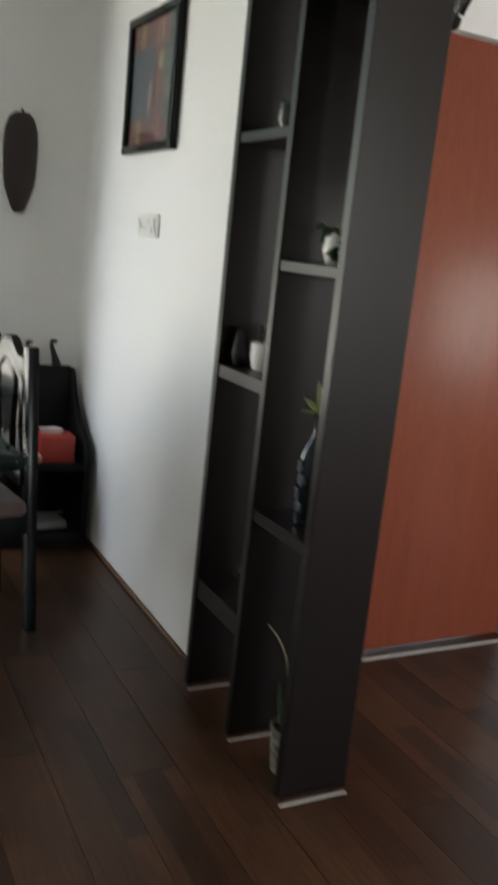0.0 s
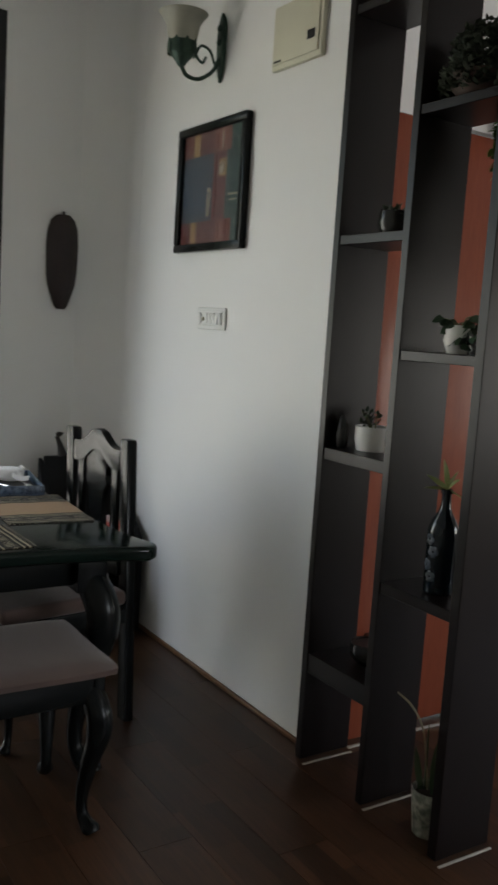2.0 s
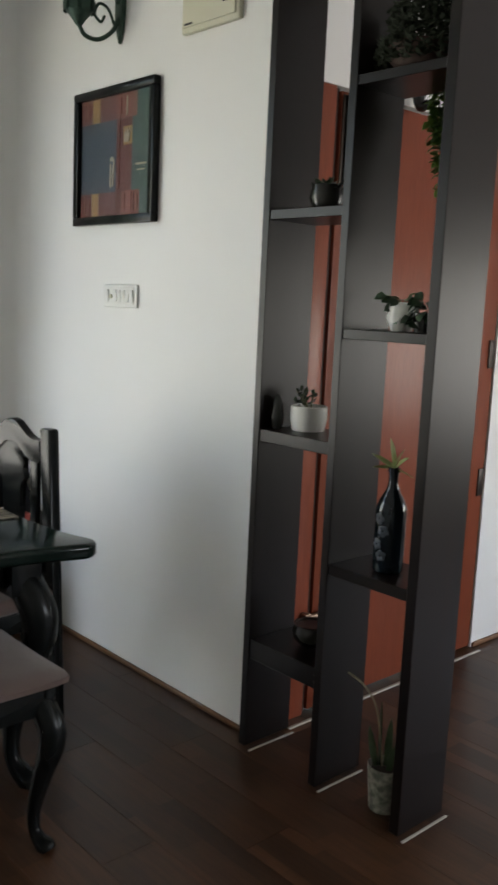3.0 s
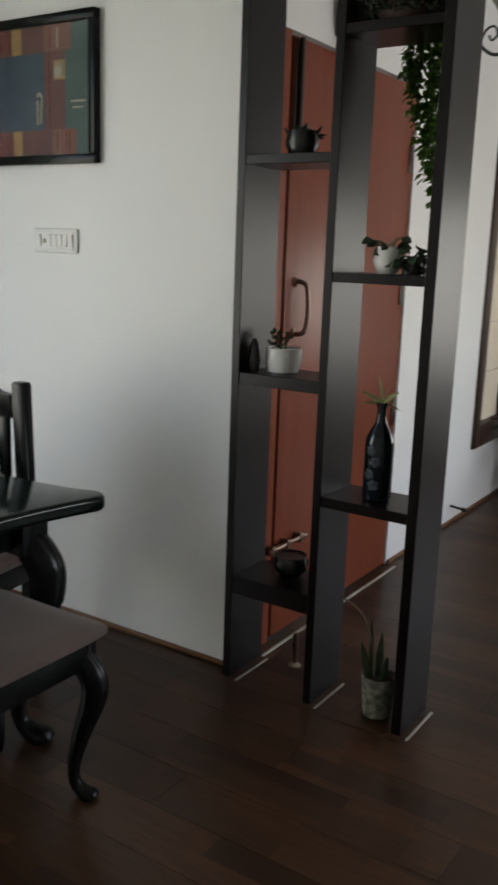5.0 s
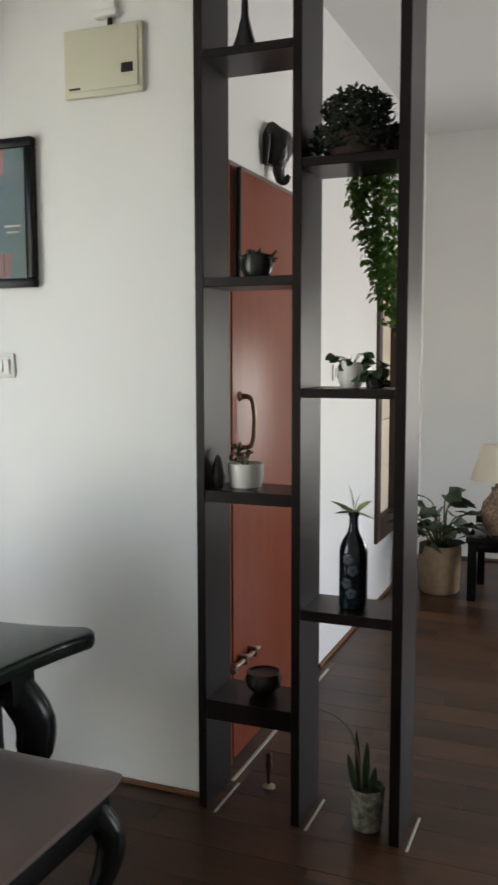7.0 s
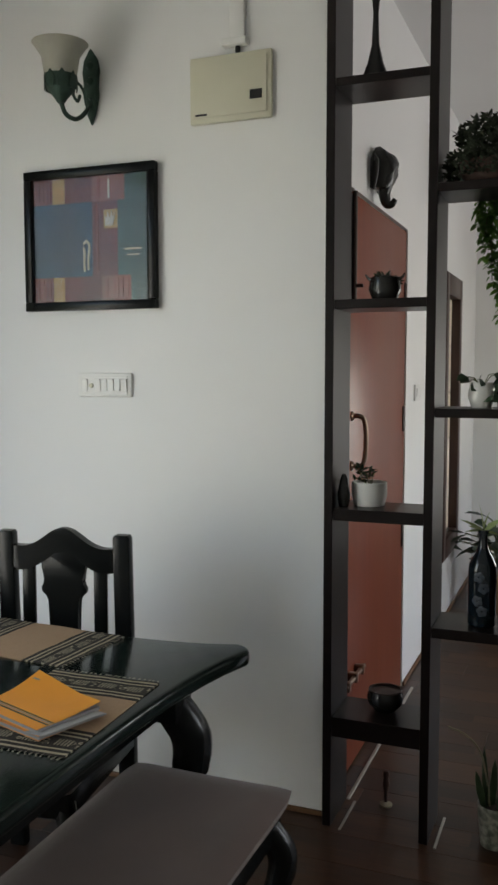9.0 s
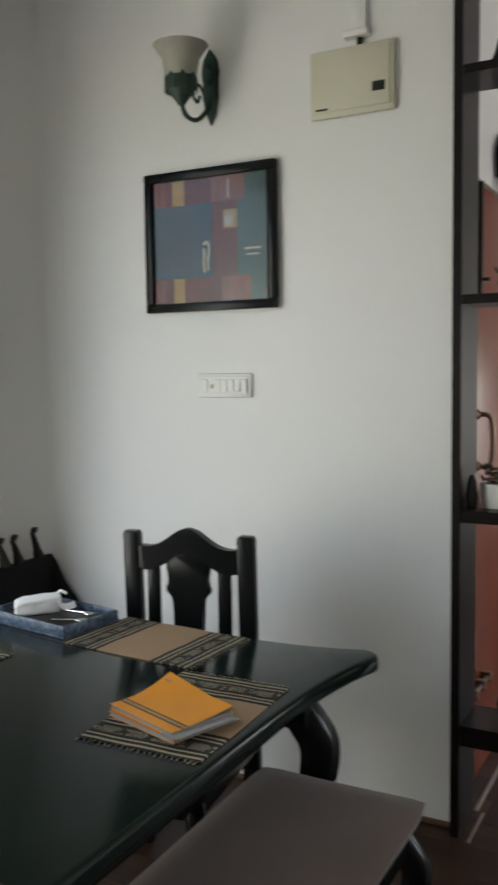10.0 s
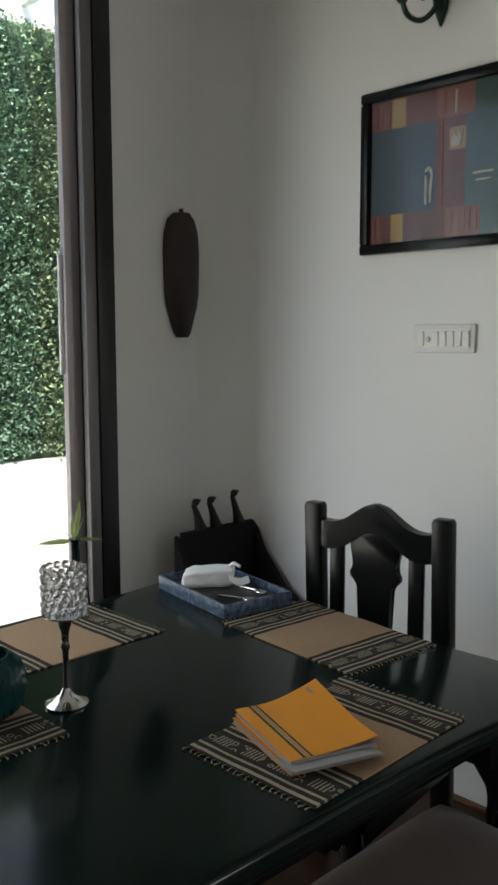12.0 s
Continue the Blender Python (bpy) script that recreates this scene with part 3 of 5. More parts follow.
def potted(name, at, label, profile, mat, sides=24, **kw):
    """A pot with soil, at its base; returns the thing and the height of the soil."""
    t = thing(name, at, label, "potted plant")
    part("pot", lathe(profile, sides), mat, t, **kw)
    rim = max(z for r, z in profile)
    r_in = [r for r, z in profile if z < rim - 0.001][-1]
    part("soil", lathe([(0.0, rim - 0.022), (r_in, rim - 0.022), (r_in * 0.6, rim - 0.014), (0.0, rim - 0.012)], 16), SOIL, t)
    return t, rim - 0.015


def cup(r0, r1, h, th=0.005, belly=0.0):
    """A hollow pot: from base radius to rim radius."""
    return [(0, 0), (r0, 0), ((r0 + r1) / 2 + belly, h * 0.5), (r1, h * 0.96), (r1, h), (r1 - th, h), ((r0 + r1) / 2 - th, h * 0.6), (r0 - th, 0.008), (0, 0.008)]


def hollow(r0, r1, h, th=0.005, belly=0.0):
    return [(0, 0), (r0, 0), ((r0 + r1) / 2 + belly, h * 0.45), (r1, h * 0.97), (r1 - th * 0.5, h), (r1 - th, h * 0.97), (r1 - th * 1.3, h * 0.8)]


SY = 0.032
# wire vase on the top shelf
t = thing("black_vase", (0.168, SY, 2.2685), "slim black trumpet vase with thin bare stems", "vase")
part("body", lathe([(0, 0), (0.040, 0), (0.042, 0.008), (0.024, 0.055), (0.011, 0.11), (0.008, 0.20), (0.013, 0.25), (0.010, 0.25), (0, 0.245)], 20), BLACKP, t)
for dx, dy in ((-0.035, 0.0), (0.02, 0.015), (0.0, -0.02)):
    part("stem", tube(spline([(0, 0, 0.24), (dx * 0.5, dy * 0.5, 0.34), (dx, dy, 0.42), (dx * 0.4, dy, 0.49)], 4), 0.0025, 6), DARKWOOD, t)
# succulent
t, h = potted("succulent", (0.205, SY, 1.6275), "small dark glazed pot with a low succulent", hollow(0.036, 0.043, 0.070, belly=0.010), DARKPOT)
foliage("leaves", [((rnd(-.02, .02), rnd(-.02, .02), h), aim(), rnd(0.03, 0.05), 0.016) for _ in range(40)], LEAFDARK, t)
for sx in (-1, 1):
    part("pot_ear", tube(spline([(sx * 0.040, 0, 0.062), (sx * 0.052, 0, 0.068), (sx * 0.060, 0, 0.080)], 4), [0.006, 0.006, 0.005, 0.005, 0.004, 0.004, 0.003, 0.003, 0.002], 8), DARKPOT, t)
# white cup with plant
t, h = potted("white_cup_plant", (0.158, SY + 0.025, 1.0005), "white glazed cup with a small budding plant", hollow(0.048, 0.055, 0.073, belly=0.004), CERAMIC)
for k in range(5):
    a = 1.26 * k
    tip = Vector((0.03 * math.cos(a) - 0.015, 0.025 * math.sin(a), h + 0.045 + 0.012 * (k % 2)))
    part("stem", tube(spline([(0.006 * math.cos(a), 0.006 * math.sin(a), h - 0.003), tip * 0.6 + Vector((0, 0, h * 0.4)), tip], 3), 0.0018, 6), STEM, t)
foliage("leaves", [((rnd(-.045, .012), rnd(-.022, .022), h + rnd(0.005, 0.055)), aim(), rnd(0.016, 0.028), 0.012) for _ in range(40)], LEAFDARK, t)
# little figure beside it
t = solid("dark_figurine", lathe([(0, 0), (0.014, 0), (0.019, 0.02), (0.020, 0.04), (0.015, 0.065), (0.012, 0.085), (0.006, 0.10), (0, 0.103)], 16), DARKPOT, "small dark rounded ornament on the shelf", "ornament")
t.location = (0.094, -0.01, 1.0005)
# dark bowl
t = thing("dark_bowl", (0.215, 0.06, 0.3505), "round dark glazed bowl with a metal rim", "bowl")
part("body", lathe([(0, 0), (0.030, 0), (0.052, 0.022), (0.058, 0.045), (0.050, 0.066), (0.046, 0.066), (0.050, 0.045), (0.044, 0.020), (0, 0.012)], 28), DARKPOT, t)
part("rim", lathe([(0.046, 0.064), (0.052, 0.064), (0.052, 0.069), (0.046, 0.069), (0.046, 0.064)], 28), DARKMETAL, t, "worn metal rim")
# figure under the lowest shelf
t = thing("slim_figure", (0.205, 0.135, 0), "slim dark wooden figure on a small pale foot", "figurine")
# the foot's pale colour stands in for a small highlight at the bottom
part("foot", lathe([(0, 0), (0.020, 0), (0.021, 0.006), (0.010, 0.012), (0, 0.012)], 18), DRY, t, "round foot, coloured pale as a highlight")
part("body", lathe([(0, 0.0125), (0.005, 0.013), (0.007, 0.05), (0.012, 0.075), (0.008, 0.095), (0.011, 0.105), (0.008, 0.118), (0, 0.12)], 14), DARKWOOD, t)

# bushy plant with trailing ivy
t = thing("trailing_plant", (0.505, SY, 1.9455), "bushy trailing ivy in a shallow terracotta bowl", "potted plant")
part("bowl", lathe([(0, 0), (0.058, 0), (0.085, 0.03), (0.090, 0.062), (0.084, 0.062), (0.078, 0.035), (0.05, 0.012), (0, 0.01)], 28), TERRA, t)
part("soil", lathe([(0, 0.045), (0.079, 0.045), (0.06, 0.056), (0, 0.06)], 18), SOIL, t)
rows = []
for _ in range(2600):
    a, r = rnd(0, 2 * math.pi), 0.125 * math.sqrt(random.random())
    zz = 0.06 + rnd(0.0, 1.0) * 0.135 * math.sqrt(max(0.03, 1 - (r / 0.13) ** 2))
    rows.append(((r * math.cos(a), 0.78 * r * math.sin(a), zz - (0.045 if r > 0.10 else 0)), aim(), rnd(0.012, 0.024), rnd(0.009, 0.014)))
foliage("crown", rows, CROWN, t)
for k in range(21):
    f = k / 20
    x = -0.040 + 0.140 * f + rnd(-0.008, 0.008)
    drop = (0.10 + 0.45 * f ** 0.9) * rnd(0.8, 1.0)
    y = 0.124 + rnd(-0.022, 0.012)
    line = spline([(x * 0.6, 0.05, 0.068), (x * 0.85, 0.098, 0.075), (x, y, 0.02), (x + rnd(-.015, .012), y - 0.004, -drop * 0.5), (x + rnd(-.02, .01), y, -drop)], 6)
    part("vine", tube(line, 0.0014, 5), STEM, t)
    lv = []
    for q in line[8:]:
        for _ in range(2 if f < 0.35 else 4):
            lv.append((q + Vector((rnd(-.006, .006), rnd(-.006, .006), rnd(-.012, .012))), (rnd(-1, 1), rnd(-1, 0.5), rnd(-1, 0.1)), rnd(0.020, 0.036), rnd(0.015, 0.024)))
    foliage("vine_leaves", lv, LEAF, t)
# round-leaved plant in a white pot
t, h = potted("round_leaf_plant", (0.494, SY, 1.3085), "round-leaved plant in a small white pot", hollow(0.028, 0.033, 0.074, belly=0.009), CERAMIC)
lv = []
for k in range(15):
    a = k * 2.4
    r, zz = (rnd(0.015, 0.050), h + rnd(0.0, 0.045)) if k % 5 else (rnd(0.040, 0.052), h - 0.030)
    tip = (r * math.cos(a), 0.8 * r * math.sin(a), zz)
    part("stem", tube([(0, 0, h - 0.002), (tip[0] * 0.6, tip[1] * 0.6, zz * 0.97), tip], 0.0014, 5), STEM, t)
    lv.append((tip, (math.cos(a), math.sin(a), rnd(-0.9, 0.1)), rnd(0.026, 0.036), rnd(0.026, 0.034)))
foliage("leaves", lv, LEAFDARK, t)
t, h = potted("small_leafy_pot", (0.566, SY, 1.3085), "dark little pot with drooping green leaves", hollow(0.026, 0.030, 0.05), DARKPOT)
lv = []
for k in range(34):
    a, r = k * 2.4, rnd(0.008, 0.034)
    lv.append(((r * math.cos(a), r * math.sin(a), h + rnd(-0.022, 0.045)), (math.cos(a), math.sin(a), rnd(-1.3, 0.2)), rnd(0.028, 0.038), rnd(0.026, 0.034)))
foliage("leaves", lv, LEAFDARK, t)
# painted bottle
t = thing("painted_bottle", (0.508, 0.030, 0.6645), "dark glass bottle painted with pale flowers, holding leafy sprigs", "bottle")
part("glass_body", lathe([(0, 0.004), (0.036, 0), (0.041, 0.005), (0.0415, 0.012), (0.0415, 0.165), (0.0395, 0.182), (0.031, 0.202), (0.019, 0.222), (0.0140, 0.238), (0.0132, 0.255), (0.0132, 0.272),
                          (0.0162, 0.273), (0.0162, 0.284), (0.0135, 0.285), (0.0115, 0.284), (0.0105, 0.268), (0, 0.262)], 32), BOTTLE, t)
for k, (a0, z) in enumerate(((-0.15, 0.150), (0.20, 0.118), (-0.25, 0.080), (0.10, 0.050))):
    fl = bmesh.new()
    for j in range(5):
        a = 1.257 * j + k
        w = a0 + 0.0095 * math.cos(a) / 0.0415
        merge(fl, moved(lathe([(0, 0), (0.0075, 0), (0.006, 0.0008), (0, 0.001)], 10), pose(0.0412 * math.sin(w), -0.0412 * math.cos(w), z + 0.0095 * math.sin(a), 0, 0, math.degrees(w)) @ pose(0, 0, 0, 90)))
    part("painted_flower", fl, PETAL, t, "pale painted flower")
lv = [((0, 0, 0.282), w, ln, 0.024) for w, ln in (((-0.9, -0.2, 0.45), 0.075), ((-0.15, -0.1, 1.0), 0.085), ((0.75, -0.2, 0.55), 0.07), ((-0.6, 0.4, 0.1), 0.06), ((0.8, 0.2, -0.25), 0.06), ((0.2, 0.3, 0.8), 0.06),
                                               ((-0.8, -0.5, 0.0), 0.06))]
for row_ in lv:
    foliage("sprig_leaf", [row_], LEAFPALE, t)
# snake plant on the floor
t, h = potted("snake_plant", (0.560, 0.022, 0), "young snake plant in a patterned grey pot", hollow(0.042, 0.053, 0.128), PATTERNPOT)
for x, y, lean, ln in ((-0.026, 0.0, -0.07, 0.185), (-0.010, 0.012, 0.04, 0.15), (-0.032, -0.008, -0.22, 0.12), (0.012, -0.006, 0.16, 0.085)):
    bl = moved(slab([(-0.007, 0), (0.007, 0), (0.0115, ln * 0.45), (0.007, ln * 0.8), (0, ln), (-0.007, ln * 0.8), (-0.0115, ln * 0.45)], 0.003, 0.001), pose(x, y, h - 0.004, 0, math.degrees(lean), rnd(-40, 40)))
    part("blade", bl, BLADE, t)
part("dry_stem", tube(spline([(-0.016, 0.002, 0.11), (-0.026, -0.002, 0.20), (-0.048, -0.006, 0.285), (-0.090, -0.012, 0.330), (-0.140, -0.020, 0.350)], 6), 0.0030, 8), DRY, t, "pale dry arching stem")

# door stop on the skirting
t = thing("door_stop", (DX + 0.024, 2.02, 0.095), "small dark door stop fixed low on the white wall", "door stop")
part("rod", tube([(-0.0135, 0, 0), (0.05, 0, -0.008)], 0.006, 10), DARKMETAL, t)
part("tip", tube([(0.0505, 0, -0.008), (0.075, 0, -0.012)], 0.011, 12), BLACKP, t, "black rubber tip")

# elephant head hook above the door
bm = slab([(0.0, -0.045), (0.0, 0.075), (0.012, 0.098), (0.030, 0.100), (0.052, 0.082), (0.084, 0.062), (0.092, 0.040), (0.086, 0.005), (0.076, -0.030), (0.058, -0.052), (0.030, -0.055)], 0.080, 0.022)
merge(bm, tube(spline([(0.050, 0, -0.030), (0.044, 0, -0.065), (0.052, 0, -0.098), (0.070, 0, -0.104), (0.084, 0, -0.086)], 6), [0.026 - 0.0007 * i for i in range(25)], 12))
for sgn in (-1, 1):
    merge(bm, moved(slab([(0.0, -0.050), (0.022, -0.060), (0.042, -0.010), (0.046, 0.040), (0.022, 0.070), (0.0, 0.050)], 0.010, 0.004), pose(0.004, 0.050 * sgn, 0.0, 0, 0, 38 * sgn)))
t = solid("elephant_head", bm, DARKPOT, "dark carved elephant head hung on the wall", "wall ornament")
t.location = (DX + 0.0105, 0.575, 2.117)


# ---- sconces ----
def sconce(at, turn):
    """A wall lamp that stands out along local -y."""
    s = thing("wall_sconce", at, "verdigris scroll wall sconce with a frosted glass bell shade", "wall lamp", "scroll wall sconces", turn)
    plate = part("backplate", moved(slab([(0, -0.12), (0.018, -0.08), (0.030, -0.03), (0.020, 0.0), (0.034, 0.05), (0.026, 0.09), (0, 0.125), (-0.026, 0.09), (-0.034, 0.05), (-0.020, 0.0), (-0.030, -0.03),
                                          (-0.018, -0.08)], 0.016, 0.005), pose(0, -0.0085, 0)), VERDIGRIS, s, "leaf-shaped verdigris backplate")
    for z in (0.07, 0.02, -0.05):
        part("leaf_relief", moved(lathe([(0, 0), (0.014, 0), (0.009, 0.010), (0, 0.013)], 10), pose(0, -0.0165, z, 90, 0, 0)), VERDIGRIS, plate)
    part("arm", tube(spline([(0, -0.012, -0.035), (0, -0.040, -0.085), (0, -0.090, -0.120), (0, -0.140, -0.116), (0, -0.162, -0.085)], 6), 0.0075, 10), VERDIGRIS, s)
    part("scroll", tube(spline([(0, -0.03, -0.065), (0, -0.055, -0.015), (0, -0.09, -0.005), (0, -0.105, -0.04), (0, -0.082, -0.062), (0, -0.068, -0.04)], 6), 0.005, 8), VERDIGRIS, s)
    c = part("cup", moved(lathe([(0, -0.045), (0.012, -0.043), (0.020, -0.03), (0.045, 0.0), (0.052, 0.04), (0.046, 0.038), (0.036, 0.0), (0.012, -0.03), (0, -0.032)], 20), pose(0, -0.162, -0.045)), VERDIGRIS, s, "leafy verdigris cup")
    for k in range(8):
        a = 2 * math.pi * k / 8
        part("cup_leaf", moved(slab([(-0.014, 0), (0.014, 0), (0.017, 0.03), (0, 0.058), (-0.017, 0.03)], 0.003, 0.001),
                               pose(0.050 * math.cos(a), -0.162 + 0.050 * math.sin(a), -0.050, 0, 0, math.degrees(a) - 90)), VERDIGRIS, c)
    part("shade", moved(lathe([(0.030, 0.0), (0.042, 0.02), (0.050, 0.06), (0.056, 0.10), (0.078, 0.135), (0.082, 0.138), (0.074, 0.136), (0.053, 0.103), (0.047, 0.06), (0.038, 0.02), (0.028, 0.004)], 28), pose(0, -0.162, -0.045) @ Matrix.Diagonal((1.08, 1.08, 1.0, 1))),
         FROST, s, "frosted ivory glass bell shade")
    return s


first = sconce((-0.778, 0, 2.350), -7)
copy_thing(first, pose(DX + 0.0105, 1.80, 2.36, 0, 0, 90))

# ---- on the main wall ----
art = thing("framed_picture", (-0.79, -0.0005, 1.857), "framed collage of old books behind glass in a black frame", "picture")
W2, H2, FW = 0.252, 0.236, 0.030
for b in ((-W2, -0.030, H2 - FW, W2, 0, H2), (-W2, -0.030, -H2, W2, 0, -H2 + FW), (-W2, -0.030, -H2 + FW + 0.0005, -W2 + FW, 0, H2 - FW - 0.0005), (W2 - FW, -0.030, -H2 + FW + 0.0005, W2, 0, H2 - FW - 0.0005)):
    part("frame_rail", block(*b, bevel=0.004), BLACKWOOD, art)
PW, PH = W2 - FW - 0.001, H2 - FW - 0.001
COL = {"red": (0.14, 0.03, 0.022), "maroon": (0.085, 0.02, 0.018), "yellow": (0.25, 0.15, 0.05), "navy": (0.018, 0.035, 0.055), "teal": (0.03, 0.06, 0.055), "rose": (0.15, 0.055, 0.04), "pale": (0.30, 0.27, 0.20)}
INK = {k: material("print_" + k, c, 0.6, vary=0.25, scale=14) for k, c in COL.items()}
LAYOUT = [(0, 0.10, 0, 0.2, "red"), (0.10, 0.17, 0, 0.2, "maroon"), (0.17, 0.27, 0, 0.2, "yellow"), (0.27, 0.6, 0, 0.2, "maroon"), (0.6, 0.7, 0, 0.2, "rose"), (0.7, 0.85, 0, 0.2, "red"), (0.85, 1, 0, 0.2, "teal"),
          (0, 0.52, 0.2, 0.8, "navy"), (0.52, 0.62, 0.2, 0.8, "maroon"), (0.62, 0.74, 0.2, 0.58, "maroon"), (0.62, 0.74, 0.58, 0.73, "yellow"), (0.62, 0.74, 0.73, 0.8, "maroon"), (0.74, 1, 0.2, 0.8, "teal"),
          (0, 0.12, 0.8, 1, "red"), (0.12, 0.17, 0.8, 1, "maroon"), (0.17, 0.28, 0.8, 1, "yellow"), (0.28, 0.52, 0.8, 1, "maroon"), (0.52, 0.80, 0.8, 1, "rose"), (0.80, 1, 0.8, 1, "teal")]
for u0, u1, v0, v1, ink in LAYOUT:
    part("print_patch", block(-PW + 2 * PW * u0, -0.012, -PH + 2 * PH * v0, -PW + 2 * PW * u1, -0.006, -PH + 2 * PH * v1), INK[ink], art, smooth=False)
def on_print(points, depth=0.0025):
    """A flat mark on the print, from points in shares of its width and height."""
    return moved(slab([(-PW + 2 * PW * u, -PH + 2 * PH * v) for u, v in points], depth), pose(0, -0.0135, 0))


for pts_ in (((0.445, 0.24), (0.462, 0.24), (0.456, 0.31), (0.462, 0.39), (0.452, 0.44), (0.438, 0.43), (0.444, 0.37), (0.440, 0.31)),
             ((0.478, 0.25), (0.494, 0.25), (0.492, 0.33), (0.505, 0.42), (0.500, 0.47), (0.470, 0.50), (0.440, 0.475), (0.446, 0.455), (0.474, 0.475), (0.488, 0.44), (0.476, 0.34))):
    part("pale_mark", on_print(pts_), INK["pale"], art)
part("pale_mark", on_print(((0.635, 0.60), (0.70, 0.60), (0.725, 0.71), (0.705, 0.66), (0.69, 0.72), (0.675, 0.66), (0.655, 0.715), (0.65, 0.65), (0.632, 0.69))), INK["pale"], art)
for u, v0, v1, w, ink in ((0.03, 0.02, 0.19, 0.012, "maroon"), (0.075, 0.02, 0.19, 0.010, "rose"), (0.135, 0.02, 0.18, 0.014, "red"), (0.645, 0.03, 0.18, 0.012, "red"), (0.73, 0.02, 0.19, 0.016, "rose"),
                          (0.775, 0.02, 0.19, 0.010, "maroon"), (0.82, 0.03, 0.17, 0.012, "rose"), (0.04, 0.82, 0.98, 0.014, "maroon"), (0.085, 0.82, 0.97, 0.010, "rose"), (0.145, 0.82, 0.98, 0.012, "red"),
                          (0.57, 0.83, 0.98, 0.020, "red"), (0.66, 0.82, 0.97, 0.014, "pale"), (0.56, 0.22, 0.78, 0.016, "red"), (0.80, 0.40, 0.415, 0.14, "pale"), (0.82, 0.355, 0.365, 0.10, "pale")):
    part("book_spine", on_print(((u, v0), (u + w, v0), (u + w, v1), (u, v1)), 0.002), INK[ink], art)
pane = part("glass_pane", block(-PW, -0.0195, -PH, PW, -0.0175, PH), PICGLASS, art, "clear picture glass", smooth=False)
pane.visible_shadow = False

sw = thing("switch_plate", (-0.7415, 0, 1.369), "white plastic switch plate with switches and a socket", "switch")
part("plate", block(-0.107, -0.011, -0.041, 0.102, 0, 0.041, 0.005), PLASTIC, sw)
part("inner_frame", block(-0.088, -0.0135, -0.030, 0.088, -0.0105, 0.030, 0.001, 1), PLASTIC, sw)
for i in range(7):
    x = -0.076 + i * 0.0253
    if i == 1:
        part("knob", moved(lathe([(0, 0), (0.008, 0), (0.007, 0.006), (0, 0.0065)], 14), pose(x, -0.0136, -0.002, 90, 0, 0)), CREAM, sw)
    else:
        part("rocker", moved(block(-0.0105, -0.004, -0.021, 0.0105, 0.003, 0.021, 0.001, 1), pose(x, -0.0145, 0, 6 if i != 5 else -6, 0, 0)), PLASTIC, sw)

ds = thing("door_switch", (DX + 0.0105, 1.475, 1.318), "small white plastic switch plate beside the door", "switch")
part("plate", block(0, -0.064, -0.038, 0.010, 0.064, 0.038, 0.004), PLASTIC, ds)
for i in range(4):
    part("rocker", moved(block(-0.003, -0.0105, -0.021, 0.003, 0.0105, 0.021, 0.001, 1), pose(0.012, -0.036 + i * 0.024, 0, 0, 5, 0)), PLASTIC, ds)

db = thing("distribution_box", (-0.275, 0, 2.292), "cream plastic distribution box with a flush cover", "fuse box")
part("body", block(-0.140, -0.020, -0.102, 0.134, 0, 0.102, 0.006), CREAM, db)
part("cover", block(-0.127, -0.026, -0.085, 0.121, -0.0195, 0.087, 0.002), CREAM, db)
part("latch_window", block(0.066, -0.0285, -0.045, 0.106, -0.0258, -0.017, 0.001, 1), BLACKP, db, "small black latch window")
part("maker_mark", block(-0.118, -0.0272, -0.080, -0.078, -0.0258, -0.074), BLACKP, db)
cd = thing("cable_conduit", (-0.255, 0, 2.395), "white plastic cable trunking running up the wall", "conduit")
part("trunking", block(-0.024, -0.022, 0.042, 0.024, 0, 0.453, 0.003), PLASTIC, cd)
part("adapter", block(-0.046, -0.034, 0.020, 0.034, 0, 0.041, 0.003), PLASTIC, cd)
part("gland", tube([(0.0, -0.0105, -0.0005), (0.0, -0.0105, 0.0195)], 0.008, 10), BLACKP, cd)

# ---- mask on the left wall ----
bm = bmesh.new()
prof = [(0.0, 0.205), (0.028, 0.200), (0.050, 0.178), (0.063, 0.135), (0.067, 0.075), (0.066, 0.01), (0.063, -0.06), (0.057, -0.10), (0.043, -0.145), (0.028, -0.188), (0.016, -0.203), (0.0, -0.203)]
rows = []
for w, z in prof[1:-1]:
    rows.append([bm.verts.new((0.004 + 0.046 * math.cos(a) * (0.6 + 0.4 * w / 0.067), 1.08 * w * math.sin(a), z)) for a in [math.pi * (k / 8 - 0.5) for k in range(9)]])
for a, b in zip(rows, rows[1:]):
    for k in range(8):
        bm.faces.new((a[k], a[k + 1], b[k + 1], b[k]))
    bm.faces.new((a[0], b[0], b[-1], a[-1]))
bm.faces.new(rows[0]), bm.faces.new(rows[-1])
merge(bm, block(0.026, -0.004, -0.155, 0.034, 0.004, -0.145, 0.002))
merge(bm, block(0.006, -0.005, 0.196, 0.018, 0.005, 0.216, 0.002))
t = solid("wall_mask", bm, MASKWOOD, "long dark carved wooden mask on the wall", "mask")
t.location = (LEFT, -0.294, 1.576)

